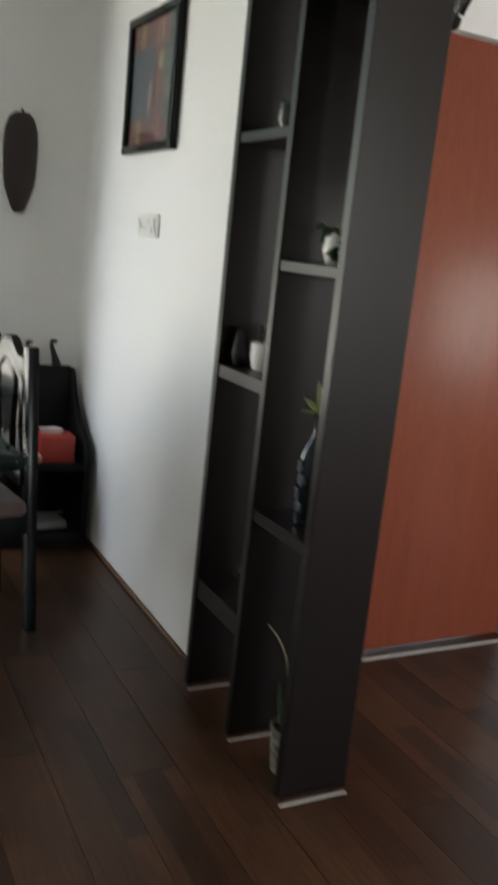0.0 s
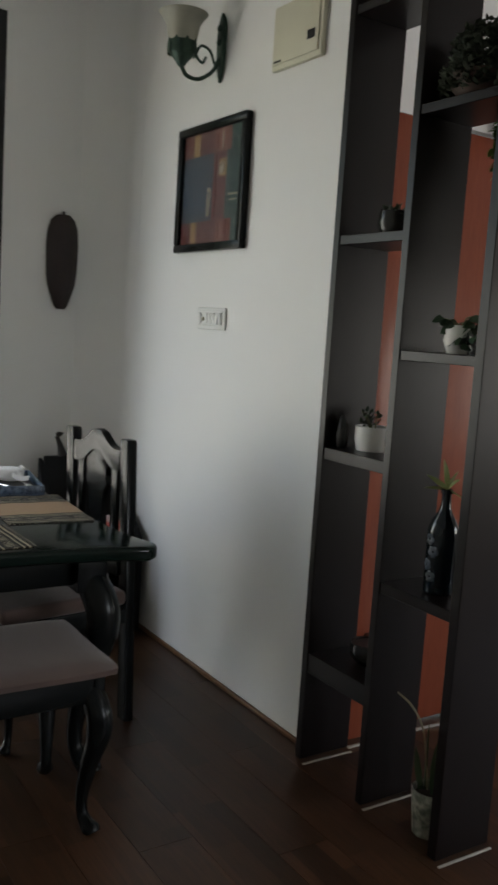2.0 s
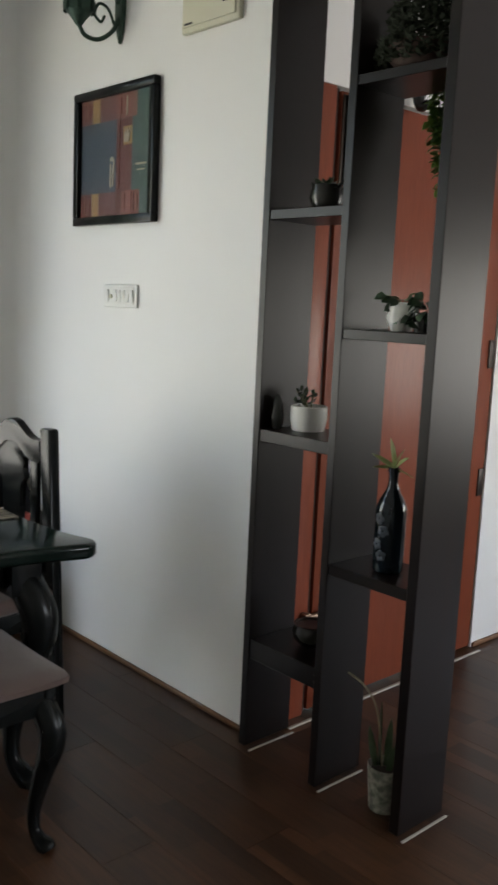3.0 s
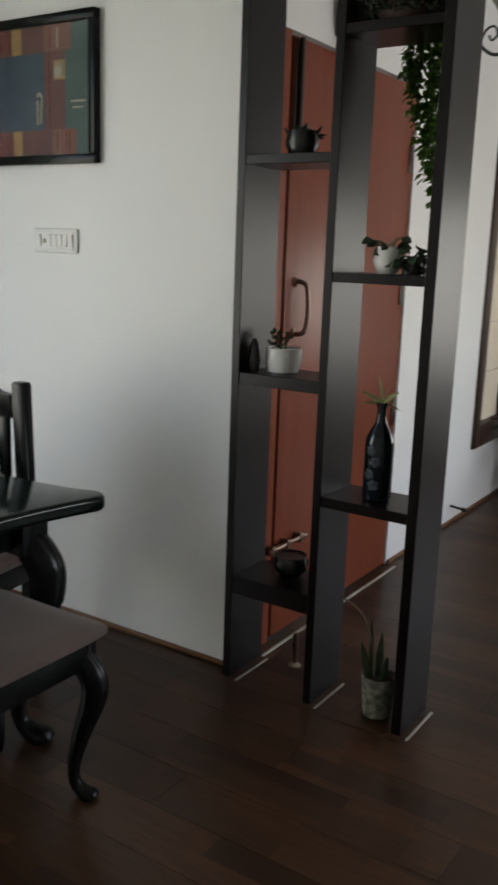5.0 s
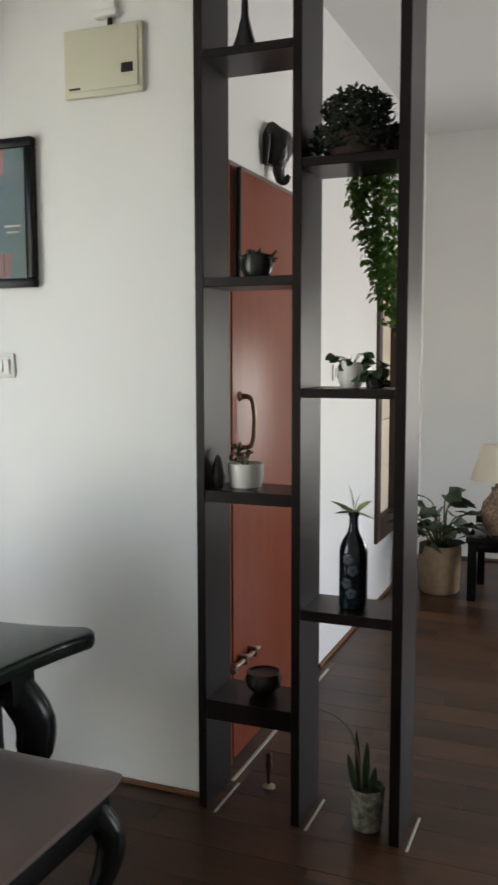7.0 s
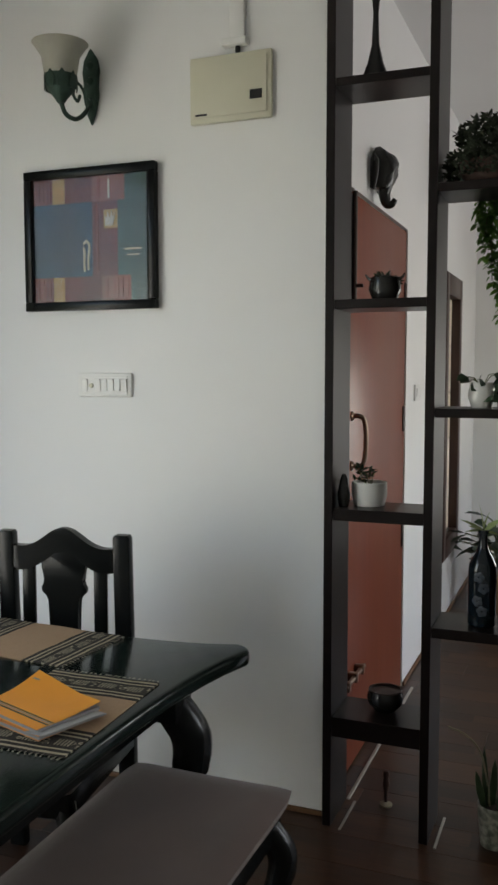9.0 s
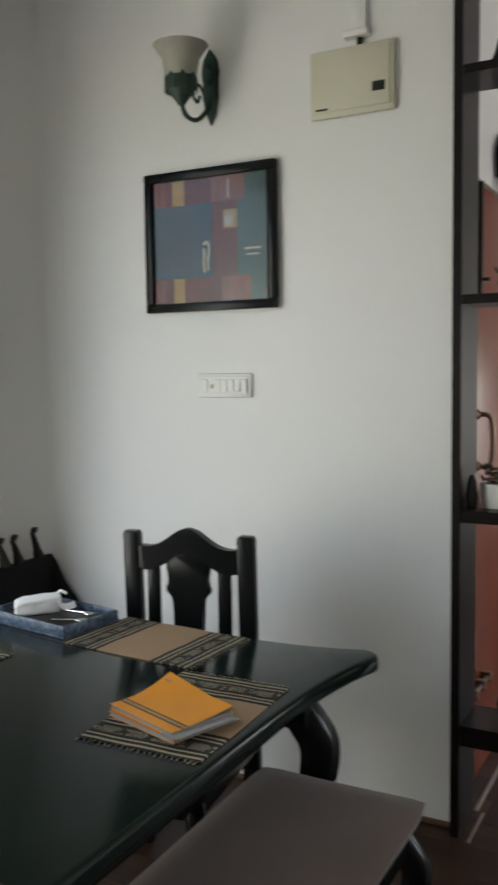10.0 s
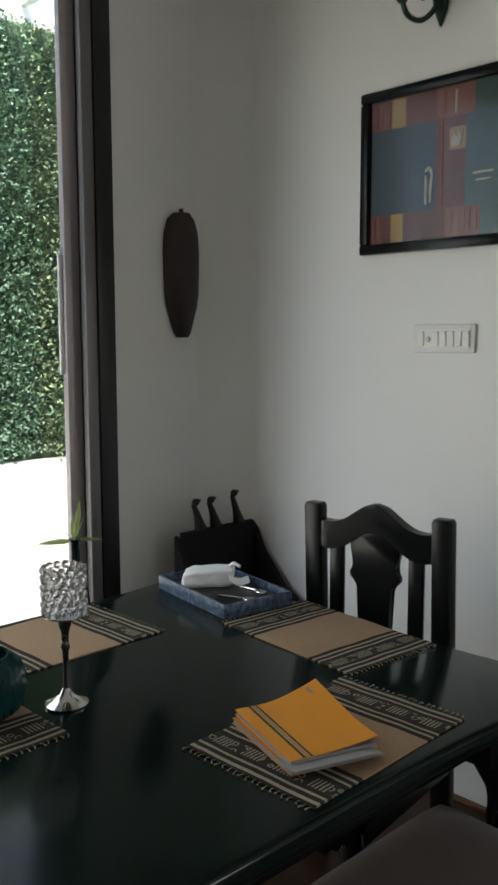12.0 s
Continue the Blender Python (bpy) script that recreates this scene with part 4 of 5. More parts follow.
# ---- corner chest ----
CX, CY = LEFT + 0.080, -0.210
ch = thing("corner_chest", (CX, CY, 0), "black wooden corner chest with a tall back panel", "cabinet")
part("body", block(0.023, -0.164, 0.0, 0.310, 0.160, 0.055, 0.005), CHESTWOOD, ch)
for y in (-0.176, 0.172):
    part("side_panel", moved(slab([(0.0, 0.0), (0.318, 0.0), (0.318, 0.30), (0.327, 0.38), (0.310, 0.43), (0.265, 0.46), (0.16, 0.515), (0.06, 0.62), (0.024, 0.70), (0.0, 0.725)], 0.022, 0.004), pose(0, y, 0)), CHESTWOOD, ch)
part("shelf", block(0.025, -0.164, 0.33, 0.310, 0.160, 0.355, 0.003), CHESTWOOD, ch)
part("back_panel", block(0.0, -0.164, 0.056, 0.022, 0.160, 0.735, 0.004), CHESTWOOD, ch)
for y, hh in ((-0.104, 0.0), (-0.036, 0.0), (0.070, 0.01)):
    nk = merge(tube(spline([(0.012, y + 0.024, 0.0), (0.010, y + 0.012, 0.045), (0.008, y - 0.004, 0.085 + hh)], 5), [0.022, 0.020, 0.018, 0.016, 0.014, 0.013, 0.012, 0.011, 0.010, 0.009, 0.009], 10),
               moved(lathe([(0, -0.013), (0.009, -0.010), (0.013, 0.0), (0.008, 0.012), (0, 0.026)], 12), pose(0.010, y + 0.004, 0.093 + hh, -75, 0, 0)))
    o = solid("bird_ornament", nk, BIRD, "dark carved long-necked bird on the chest's back", "ornament", group="long-necked birds")
    o.location = (CX, CY, 0.736)
t = thing("tissue_box", (-1.30, -0.155, 0.3555), "red card tissue box with a white tissue", "tissue box")
part("carton", block(-0.055, -0.075, 0, 0.055, 0.075, 0.115, 0.004), RED, t)
part("tissue", moved(slab([(-0.04, 0), (0.04, 0), (0.055, 0.022), (0.02, 0.034), (-0.02, 0.026), (-0.05, 0.03)], 0.006, 0.002), pose(0, -0.02, 0.116, 20, 0, 80)), TISSUE, t, "white tissue")
solid("pink_cloth", moved(block(-0.035, -0.05, 0, 0.035, 0.05, 0.045, 0.018, 3), pose(-1.240, -0.275, 0.356)), PINK, "small folded pink cloth", "cloth")
solid("paper_pad", moved(block(-0.07, -0.10, 0, 0.07, 0.10, 0.03, 0.002), pose(-1.32, -0.20, 0.056, 0, 0, 8)), PAPER, "pad of grey paper on the lower shelf", "paper")

# ---- dining table ----
table = thing("dining_table", (-0.583, -1.460, 0), "polished black-green dining table with flared corners and curved legs", "table")
TX, TY, TZ = 0.531, 0.862, 0.717


def table_outline(mx, my, cx, cy, r):
    """Sides that bow inwards between rounded corners; mx, my: half size at the middle, cx, cy: at the corners."""
    out = []
    for q in range(4):
        a_mid, a_cor, b_cor = (mx, cx, cy) if q % 2 == 0 else (my, cy, cx)
        side = [(a_mid + (a_cor - a_mid) * abs(u) ** 4.5, u * (b_cor - r)) for u in [k / 10 - 1 for k in range(1, 20)]]
        side += [(a_cor - r + r * math.cos(a), b_cor - r + r * math.sin(a)) for a in [radians(9 * k) for k in range(11)]]
        c, sn = ((1, 0), (0, 1), (-1, 0), (0, -1))[q]
        out += [(x * c - y * sn, x * sn + y * c) for x, y in side]
    return out


bm = slab(table_outline(TX, TY, 0.594, 0.908, 0.050), 0.042)
moved(bm, pose(0, 0, TZ - 0.021, -90, 0, 0))
bmesh.ops.bevel(bm, geom=[e for e in bm.edges if abs(e.verts[0].co.z - e.verts[1].co.z) < 1e-5], offset=0.013, segments=4, affect="EDGES", profile=0.5)
for f in bm.faces:
    f.smooth = f.calc_area() < 0.05
part("tabletop", bm, TABLETOP, table)
bm = bmesh.new()
for b in ((-0.376, 0.742, TZ - 0.14, 0.376, 0.772, TZ - 0.0425), (-0.376, -0.772, TZ - 0.14, 0.376, -0.742, TZ - 0.0425), (-0.43, -0.706, TZ - 0.14, -0.40, 0.706, TZ - 0.0425),
          (0.40, -0.706, TZ - 0.14, 0.43, 0.706, TZ - 0.0425)):
    merge(bm, block(*b, bevel=0.003))
part("apron", bm, BLACKWOOD, table)


def cabriole(top, out, height, size):
    """A curved leg from the corner at top, that bulges out at the knee and ends in a foot turned out."""
    x, y = top
    ox, oy = out
    rows = [(0.0, 1.00, 0.95), (0.026, 0.93, 1.00), (0.050, 0.84, 1.02), (0.048, 0.72, 0.96), (0.018, 0.55, 0.78), (-0.015, 0.34, 0.60), (-0.028, 0.20, 0.48), (-0.022, 0.10, 0.46),
            (0.004, 0.045, 0.58), (0.030, 0.02, 0.72), (0.040, 0.0, 0.62)]
    pts = spline([(x + ox * d * size * 22, y + oy * d * size * 22, h * height) for d, h, r in rows], 3)
    rad = []
    for i in range(len(pts)):
        k = min(i / 3, len(rows) - 1.001)
        a = int(k)
        rad.append(size * (rows[a][2] * (1 - k + a) + rows[a + 1][2] * (k - a)))
    bm = tube(pts, rad, 12)
    for v in bm.verts:
        v.co.z = max(v.co.z, 0.0)
    return bm


for sx in (-1, 1):
    for sy in (-1, 1):
        part("leg", cabriole((sx * 0.418, sy * 0.762), (sx * 0.95, sy * 0.45), 0.60, 0.050), BLACKWOOD, table)
        part("leg_block", block(sx * 0.422 - 0.045, sy * 0.752 - 0.045, TZ - 0.155, sx * 0.422 + 0.045, sy * 0.752 + 0.045, TZ - 0.0425, 0.004), BLACKWOOD, table)

# ---- bench ----
bench = thing("bench", (-0.024, -1.262, 0), "long black bench with a brown fabric seat and curved legs", "bench")
bm = bmesh.new()
nx, ny = 14, 30
top_, low_ = [], []
for jy in range(ny + 1):
    for ix in range(nx + 1):
        u, v = 2 * ix / nx - 1, 2 * jy / ny - 1
        # sides bow in a little between the pointed corners; the pad is crowned and thin at its rim
        x = 0.212 * u * (1 - 0.025 * (1 - v * v)) * (1 - 0.05 * abs(v) ** 14)
        y = 0.522 * v * (1 - 0.012 * (1 - u * u)) * (1 - 0.018 * abs(u) ** 10)
        crown = (1 - abs(u) ** 10) * (1 - abs(v) ** 24)
        top_.append(bm.verts.new((x, y, 0.452 + 0.016 * crown)))
        low_.append(bm.verts.new((x * 0.985, y * 0.993, 0.436)))
w = nx + 1
for jy in range(ny):
    for ix in range(nx):
        k = jy * w + ix
        bm.faces.new((top_[k], top_[k + 1], top_[k + w + 1], top_[k + w]))
        bm.faces.new((low_[k], low_[k + w], low_[k + w + 1], low_[k + 1]))
rim = [k for k in range(w)] + [jy * w + nx for jy in range(1, ny + 1)] + [ny * w + k for k in range(nx - 1, -1, -1)] + [jy * w for jy in range(ny - 1, 0, -1)]
for a, b in zip(rim, rim[1:] + rim[:1]):
    bm.faces.new((top_[b], top_[a], low_[a], low_[b]))
for f in bm.faces:
    f.smooth = True
part("cushion", bm, FABRIC, bench, "brown upholstered seat pad")
bm = bmesh.new()
for b in ((-0.186, -0.485, 0.360, 0.186, -0.455, 0.435), (-0.186, 0.455, 0.360, 0.186, 0.485, 0.435), (-0.186, -0.454, 0.360, -0.156, 0.454, 0.435), (0.156, -0.454, 0.360, 0.186, 0.454, 0.435)):
    merge(bm, block(*b, bevel=0.004))
part("rail", bm, BLACKWOOD, bench)
for sx in (-1, 1):
    for sy in (-1, 1):
        part("leg", cabriole((sx * 0.158, sy * 0.458), (sx * 0.95, sy * 0.30), 0.385, 0.034), BLACKWOOD, bench)

# ---- dining chair against the wall ----
chair = thing("dining_chair", (-0.590, -0.507, 0), "black lacquered dining chair with a carved vase-shaped splat", "chair", turn=8)
for sx in (-1, 1):
    bm = slab([(-0.024, 0), (0.024, 0), (0.024, 0.952), (0.018, 0.960), (-0.018, 0.960), (-0.024, 0.952)], 0.036, 0.004)
    for v in bm.verts:
        v.co.y += 0.03 - 0.045 * max(0, v.co.z - 0.45) + (0.03 * (0.45 - v.co.z) if v.co.z < 0.45 else 0)
    part("back_leg", moved(bm, pose(sx * 0.177, 0, 0)), BLACKWOOD, chair)
RY = 0.008
top = []
for k in range(25):
    x = -0.153 + 0.306 * k / 24
    top.append((x, 0.906 + 0.068 * math.exp(-(x / 0.078) ** 2) + 0.014 * (abs(x) / 0.155) ** 3))
low = [(x, z - 0.070 + 0.004 * math.exp(-(x / 0.07) ** 2)) for x, z in top[::-1]]
part("top_rail", moved(slab(top + low, 0.030, 0.004), pose(0, RY, 0)), BLACKWOOD, chair, "wavy carved top rail")
half = [(0.067, 0.905), (0.067, 0.858), (0.060, 0.830), (0.056, 0.818), (0.068, 0.802), (0.068, 0.790), (0.050, 0.778), (0.044, 0.765), (0.042, 0.66), (0.046, 0.56)]
part("splat", moved(slab(half + [(-x, z) for x, z in half[::-1]], 0.022, 0.003), pose(0, RY, 0)), BLACKWOOD, chair, "vase-shaped splat")
for x in (-0.110, 0.110):
    part("slat", block(x - 0.019, RY - 0.008, 0.56, x + 0.019, RY + 0.008, 0.88, 0.003), BLACKWOOD, chair)
part("lower_rail", block(-0.153, RY - 0.012, 0.50, 0.153, RY + 0.012, 0.559, 0.003), BLACKWOOD, chair)
part("seat", block(-0.215, -0.43, 0.415, 0.215, 0.005, 0.465, 0.016, 3), FABRIC, chair, "brown upholstered seat")
part("seat_frame", block(-0.205, -0.42, 0.35, 0.205, 0.012, 0.414, 0.005), BLACKWOOD, chair)
for sx in (-1, 1):
    part("front_leg", cabriole((sx * 0.175, -0.385), (sx * 0.6, -0.6), 0.40, 0.026), BLACKWOOD, chair)


# ---- on the table ----
def placemat(x0, x1, y0, y1, along_x=False, skew=0.0):
    """A mat with its length along y, or along x."""
    cx, cy = (x0 + x1) / 2, (y0 + y1) / 2
    w, ln = ((y1 - y0), (x1 - x0)) if along_x else ((x1 - x0), (y1 - y0))
    t = thing("placemat", (cx, cy, TZ + 0.0005), "woven tan placemat with black and cream striped fringed ends", "placemat", "woven placemats", (90 if along_x else 0) + skew)
    bm = bmesh.new()
    nx, ny = 8, 14
    grid = [[bm.verts.new((-w / 2 + w * i / nx, -ln / 2 + ln * j / ny, 0.003 + 0.0008 * math.sin(i * 1.7 + j))) for i in range(nx + 1)] for j in range(ny + 1)]
    for j in range(ny):
        for i in range(nx):
            bm.faces.new((grid[j][i], grid[j][i + 1], grid[j + 1][i + 1], grid[j + 1][i]))
    ext = bmesh.ops.extrude_face_region(bm, geom=list(bm.faces))
    for v in ext["geom"]:
        if isinstance(v, bmesh.types.BMVert):
            v.co.z = 0.0
    part("cloth", bm, WOVEN, t)
    fr = bmesh.new()
    for end in (-1, 1):
        for k in range(22):
            x = -w / 2 + 0.004 + (w - 0.008) * k / 21
            y = end * ln / 2
            merge(fr, tube([(x, y - end * 0.002, 0.002), (x + rnd(-.003, .003), y + end * 0.006, 0.0035), (x + rnd(-.004, .004), y + end * rnd(0.008, 0.013), 0.002)], [0.0006, 0.0006, 0.0017], 5))
    tagged(part("fringe", fr, FRINGE, t, "knotted fringe"), kind="stuff")
    return t


placemat(-0.348, -0.080, -1.298, -0.898, skew=2)
placemat(-0.748, -0.348, -0.866, -0.602, True, -4)
placemat(-1.076, -0.803, -1.392, -0.992, skew=2)
placemat(-0.915, -0.512, -1.690, -1.418, True, 1)
placemat(-0.345, -0.075, -2.150, -1.745)


def notebook(at, turn, lift, mats, label):
    b = thing("notebook", at, label, "book", "orange notebooks", turn)
    for nm, bx, m in (("back_cover", (-0.102, -0.078, 0, 0.102, 0.078, 0.0010), mats), ("page_block", (-0.100, -0.076, 0.0011, 0.101, 0.076, 0.0085), PAPER)):
        part(nm, block(*bx), m, b, smooth=False)
    cover = bmesh.new()
    n, m_ = 12, 8
    top_, bot = [], []
    for i in range(n + 1):
        for j in range(m_ + 1):
            x, y = -0.102 + 0.204 * i / n, -0.078 + 0.156 * j / m_
            z = 0.0088 + lift * max(0, (y + 0.03) / 0.102) ** 1.6 * (0.35 + 0.65 * max(0, 1 - (i / n) * 1.5))
            top_.append(cover.verts.new((x, y, z + 0.001)))
            bot.append(cover.verts.new((x, y, z)))
    for i in range(n):
        for j in range(m_):
            k = i * (m_ + 1) + j
            cover.faces.new((top_[k], top_[k + 1], top_[k + m_ + 2], top_[k + m_ + 1]))
            cover.faces.new((bot[k], bot[k + m_ + 1], bot[k + m_ + 2], bot[k + 1]))
    for f in cover.faces:
        f.smooth = True
    part("front_cover", cover, mats, b)
    for y, w, m in ((-0.054, 0.0045, COVERGREEN), (-0.0465, 0.003, PAPER), (-0.041, 0.0035, COVERGREEN)):
        part("cover_stripe", block(-0.1015, y, 0.0099, 0.1015, y + w, 0.0104), m, b, smooth=False)
    return b


notebook((-0.230, -1.150, TZ + 0.0040), -17, 0.001, ORANGEPALE, "orange notebook lying under another on a placemat")
upper = notebook((-0.232, -1.144, TZ + 0.0148), -19, 0.026, ORANGE, "orange notebook with a curling cover and dark stripes")
for k in range(5):
    leaf = moved(block(-0.060, -0.070, 0.0, 0.0, 0.070, 0.0006), pose(0.101, 0, 0.0024 + 0.0012 * k) @ Matrix.Translation((0.030, -0.004 * k, 0.0)) @ Matrix.Rotation(-0.02 - 0.03 * k, 4, "Y"))
    part("page", leaf, PAPER, upper, "grey page fanned out past the cover", smooth=False)
part("cover_mark", block(-0.088, 0.050, 0.0305, -0.068, 0.056, 0.0312), PAPER, upper, "small pale mark")

tray = thing("blue_tray", (-0.915, -0.708, TZ + 0.0005), "mottled blue open tray with tissues and cutlery", "tray", turn=-9)
part("base", block(-0.159, -0.100, 0, 0.159, 0.100, 0.006, 0.001, 1), DENIM, tray)
for b in ((-0.159, -0.100, 0.0062, 0.159, -0.093, 0.036), (-0.159, 0.093, 0.0062, 0.159, 0.100, 0.036), (-0.159, -0.0928, 0.0062, -0.152, 0.0928, 0.036), (0.152, -0.0928, 0.0062, 0.159, 0.0928, 0.036)):
    part("side", block(*b, bevel=0.002), DENIM, tray)
solid("folded_napkin", moved(block(-0.140, -0.082, 0, 0.140, 0.082, 0.014, 0.004), pose(-0.915, -0.708, TZ + 0.0075, 0, 0, -9)), BLACKP, "dark cloth folded in the tray", "cloth")
# soft pack: a flat-topped wedge, narrower towards a pinched end with a twisted tag
bm = block(-0.068, -0.044, 0, 0.060, 0.044, 0.040, 0.007, 2)
bmesh.ops.subdivide_edges(bm, edges=[e for e in bm.edges if e.calc_length() > 0.02], cuts=5, use_grid_fill=True)
for v in bm.verts:
    u = (v.co.x + 0.068) / 0.128
    v.co.y = v.co.y * (1 - 0.30 * u) + 0.012 * u
    if v.co.z > 0.004:
        v.co.z += 0.006 * u + 0.0035 * noise.noise(v.co * 70) - 0.006 * max(0, 0.2 - u) / 0.2
    v.co.x += 0.005 * noise.noise(v.co * 55 + Vector((5, 0, 2)))
    v.co.y += 0.005 * noise.noise(v.co * 50 + Vector((3, 1, 0)))
merge(bm, tube(spline([(0.050, 0.020, 0.044), (0.060, 0.016, 0.054), (0.070, 0.012, 0.050), (0.078, 0.010, 0.046)], 4), 0.0045, 6))
PACK = pose(-0.962, -0.712, TZ + 0.0225, 0, 0, 42)
solid("tissue_pack", moved(bm, PACK), TISSUE, "crumpled white tissue pack in the tray", "tissues", smooth=False)
bm = bmesh.new()
line = spline([(0.055, -0.040, 0.020), (0.070, -0.030, 0.010), (0.085, -0.020, 0.006), (0.104, -0.006, 0.009)], 4)
lo, hi = [bm.verts.new(p) for p in line], [bm.verts.new((p[0] - 0.006, p[1] + 0.020, p[2] + 0.012)) for p in line]
for k in range(len(line) - 1):
    bm.faces.new((lo[k], lo[k + 1], hi[k + 1], hi[k])).smooth = True
ext = bmesh.ops.extrude_face_region(bm, geom=list(bm.faces))
for v in ext["geom"]:
    if isinstance(v, bmesh.types.BMVert):
        v.co.z += 0.002
solid("crumpled_tissue", moved(bm, PACK), TISSUE, "curled used white tissue beside the pack", "tissue")
for k, (x, y, a) in enumerate(((-0.858, -0.668, 5), (-0.826, -0.742, 22))):
    s_ = merge(tube([(-0.05, 0, 0.003), (0.02, 0, 0.003)], 0.0032, 8), moved(lathe([(0, 0.001), (0.014, 0.002), (0.012, 0.005), (0, 0.006)], 14), pose(0.035, 0, 0) @ Matrix.Diagonal((1.4, 1, 1, 1))))
    solid("spoon", moved(s_, pose(x, y, TZ + 0.0216, 0, 0, a)), CHROME, "shiny steel spoon in the tray", "spoon", group="spoons in the tray")

# crystal candle holder
cn = thing("candle_holder", (-0.620, -1.352, TZ + 0.0005), "chrome candle holder with a beaded crystal cup", "candle holder")
part("foot", lathe([(0, 0), (0.038, 0), (0.039, 0.004), (0.026, 0.010), (0.012, 0.020), (0.007, 0.032), (0, 0.033)], 28), CHROME, cn, "polished round foot")
part("stem", lathe([(0, 0.033), (0.006, 0.033), (0.0045, 0.07), (0.006, 0.10), (0.009, 0.108), (0.0065, 0.116), (0.007, 0.135), (0.012, 0.15), (0.012, 0.169), (0, 0.170)], 18), STEELDARK, cn, "dull steel turned stem")
part("cup_wall", lathe([(0.0, 0.171), (0.0262, 0.171), (0.0262, 0.250), (0.0248, 0.250), (0.0248, 0.174), (0.0, 0.174)], 28), GLASS, cn, "clear glass cup").visible_shadow = False
bead = bmesh.new()
bmesh.ops.create_icosphere(bead, subdivisions=2, radius=0.0080)
bead_mesh = mesh_of("crystal_bead", bead, CRYSTAL)
for j in range(6):
    for k in range(14):
        a = 2 * math.pi * (k + 0.5 * (j % 2)) / 14
        o = new("crystal_bead", bead_mesh)
        o.parent = cn
        o.matrix_basis = pose(0.0345 * math.cos(a), 0.0345 * math.sin(a), 0.1740 + j * 0.0152, 0, 0, math.degrees(a))
part("hoop", lathe([(0.030, 0.1648), (0.0345, 0.1648), (0.0345, 0.1672), (0.030, 0.1672), (0.030, 0.1648)], 28), CHROME, cn)

# ribbed teal bowl
tb = thing("ribbed_bowl", (-0.672, -1.503, TZ + 0.0045), "dark teal ribbed glass bowl on a placemat", "bowl")
part("body", lathe([(0, 0), (0.05, 0), (0.078, 0.02), (0.090, 0.055), (0.080, 0.095), (0.060, 0.112), (0.056, 0.112), (0.074, 0.094), (0.083, 0.055), (0.07, 0.022), (0, 0.01)], 64, 0.03, 1), TEAL, tb)

# tall floor vase beyond the table
fv = thing("floor_vase", (-1.262, -0.925, 0), "tall slim dark floor vase with pale leafy sprigs", "vase")
part("body", lathe([(0, 0), (0.06, 0), (0.065, 0.02), (0.058, 0.30), (0.045, 0.62), (0.030, 0.72), (0.014, 0.78), (0.012, 0.835), (0.016, 0.845), (0.010, 0.845), (0, 0.835)], 24), BOTTLE, fv)
for w, ln in (((0.2, -1, 0.12), 0.13), ((0.1, -0.6, 0.5), 0.10), ((-0.2, 0.3, 0.9), 0.11), ((0.3, 0.9, -0.05), 0.08), ((-0.1, 0.5, 0.7), 0.10), ((0.2, -0.2, 1), 0.07)):
    foliage("sprig_leaf", [((0, 0, 0.840), w, ln, 0.018)], LEAFPALE, fv)

# ---- living room corner ----
st = thing("side_table", (0.79, 2.78, 0), "low black wooden side table", "table")
part("top", block(-0.30, -0.23, 0.335, 0.30, 0.23, 0.368, 0.004), BLACKWOOD, st)
part("apron", block(-0.27, -0.20, 0.285, 0.27, 0.20, 0.334, 0.003), BLACKWOOD, st)
for sx in (-1, 1):
    for sy in (-1, 1):
        part("leg", block(sx * 0.265 - 0.025, sy * 0.195 - 0.025, 0, sx * 0.265 + 0.025, sy * 0.195 + 0.025, 0.334, 0.003), BLACKWOOD, st)
lp = thing("table_lamp", (0.635, 2.72, 0.3685), "table lamp with a marbled brown body and cream shade", "lamp")
part("body", lathe([(0, 0), (0.045, 0), (0.05, 0.012), (0.075, 0.07), (0.088, 0.13), (0.075, 0.185), (0.040, 0.225), (0.028, 0.25), (0.032, 0.27), (0, 0.272)], 28), LAMPBODY, lp)
part("neck", lathe([(0, 0.272), (0.010, 0.272), (0.010, 0.33), (0, 0.33)], 12), BRASS, lp)
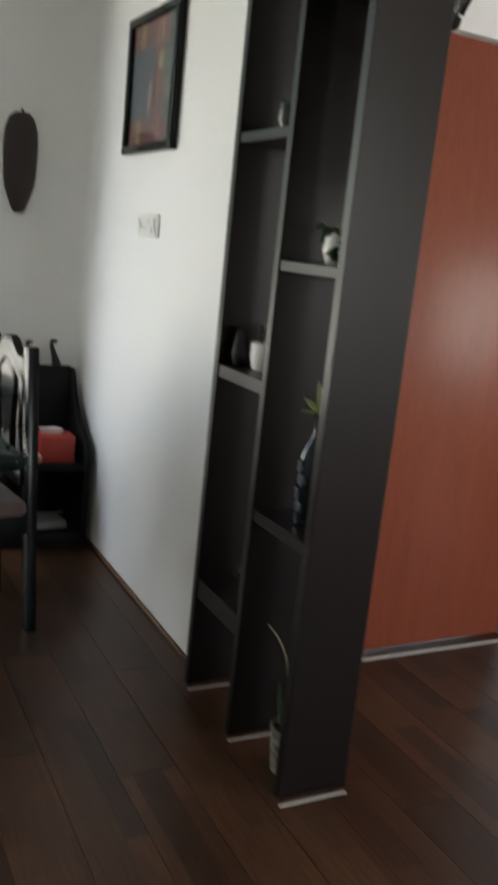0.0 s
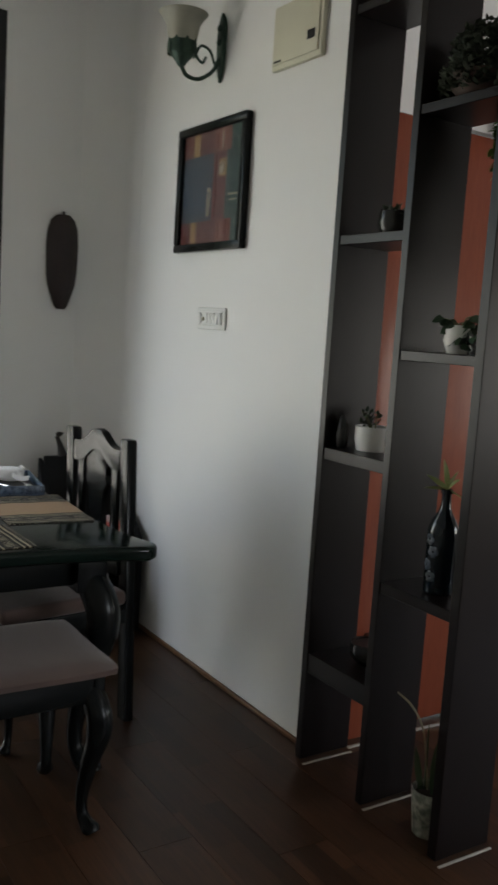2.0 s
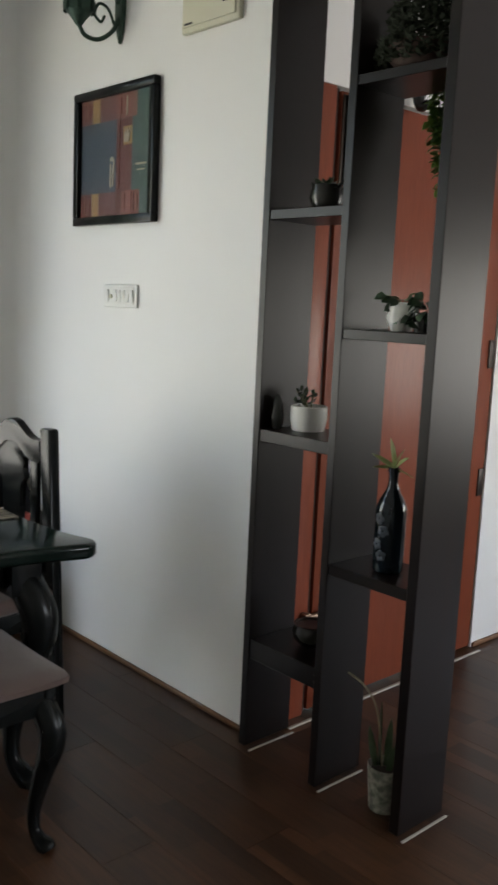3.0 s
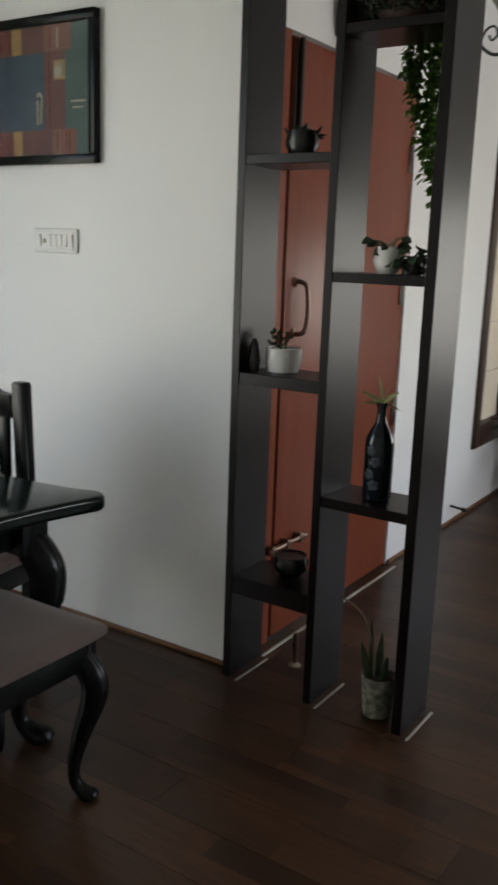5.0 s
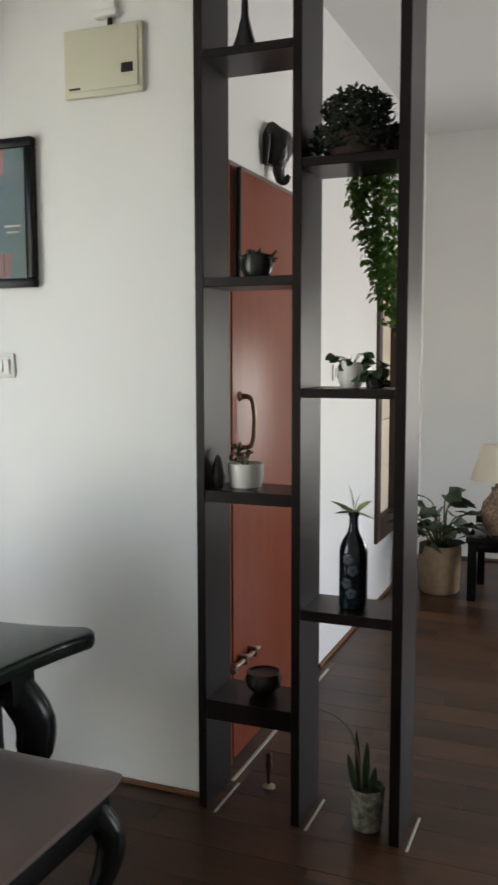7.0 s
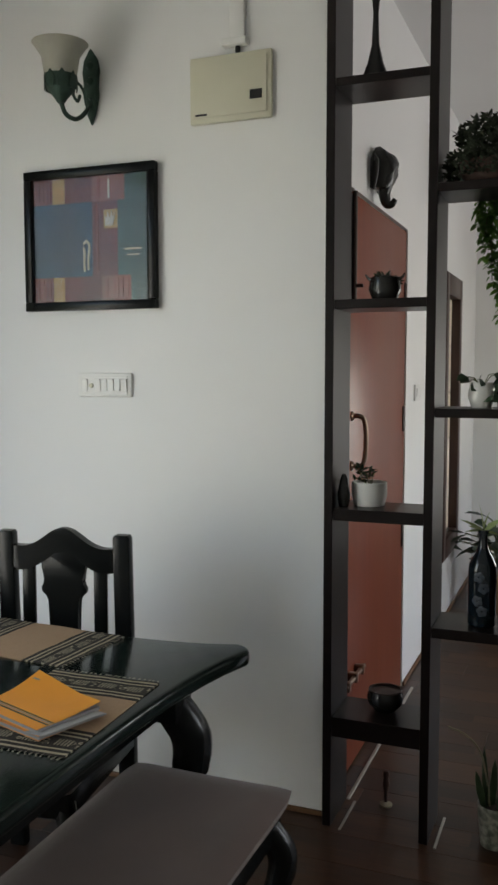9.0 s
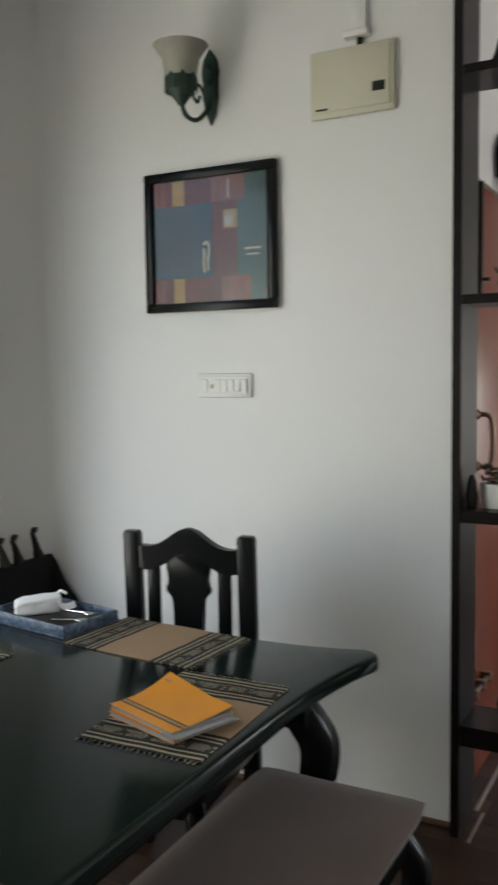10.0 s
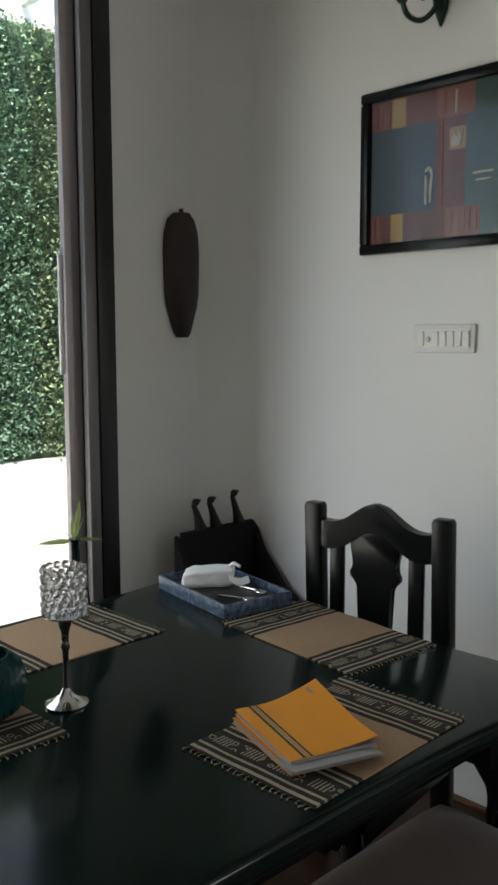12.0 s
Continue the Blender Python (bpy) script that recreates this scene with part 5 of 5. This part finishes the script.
part("shade", lathe([(0.150, 0.315), (0.152, 0.315), (0.085, 0.52), (0.083, 0.52), (0.150, 0.315)], 32), SHADE, lp, "cream fabric shade")
pp = thing("potted_floor_plant", (0.32, 2.72, 0), "leafy dark green plant in a beige woven basket pot", "potted plant")
part("basket", lathe([(0, 0), (0.105, 0), (0.118, 0.02), (0.125, 0.20), (0.122, 0.285), (0.112, 0.285), (0.11, 0.24), (0, 0.235)], 28), BASKET, pp)
part("soil", lathe([(0, 0.236), (0.109, 0.2405), (0.06, 0.255), (0, 0.26)], 18), SOIL, pp)
lv = []
for k in range(30):
    a, sp = k * 2.4, rnd(0.04, 0.24)
    tip = Vector((sp * math.cos(a), sp * math.sin(a), 0.28 + rnd(0.08, 0.33) * (1.15 - sp * 2.2)))
    part("stalk", tube(spline([(0.03 * math.cos(a), 0.03 * math.sin(a), 0.25), (tip.x * 0.5, tip.y * 0.5, tip.z * 0.9), tip], 4), 0.004, 6), STEM, pp)
    lv.append((tip, (math.cos(a), math.sin(a), rnd(-0.5, 0.3)), rnd(0.12, 0.18), rnd(0.08, 0.13)))
    lv.append((tip - Vector((0, 0, 0.06)), (math.cos(a + 1), math.sin(a + 1), rnd(-0.3, 0.4)), rnd(0.08, 0.13), rnd(0.05, 0.09)))
foliage("leaves", lv, LEAFDARK, pp)

# ---- floor planks ----
PL, PWD = 1.22, 0.158
pieces = {}


def plank_mesh(length):
    key = round(length, 3)
    if key not in pieces:
        pieces[key] = mesh_of("plank", block(-length / 2 + 0.0006, -PWD / 2 + 0.0007, -0.0055, length / 2 - 0.0006, PWD / 2 - 0.0007, 0.0), PLANK)
    return pieces[key]


y = FRONT + PWD / 2
row = 0
while y < BACK:
    x = LEFT - ((row * 0.43) % 1.0) * PL
    while x < RIGHT:
        a, b = max(x, LEFT), min(x + PL, RIGHT)
        if b - a > 0.05:
            o = new("plank", plank_mesh(b - a))
            o.parent = floor
            o.location = ((a + b) / 2, y, 0.0)
        x += PL
    y += PWD
    row += 1
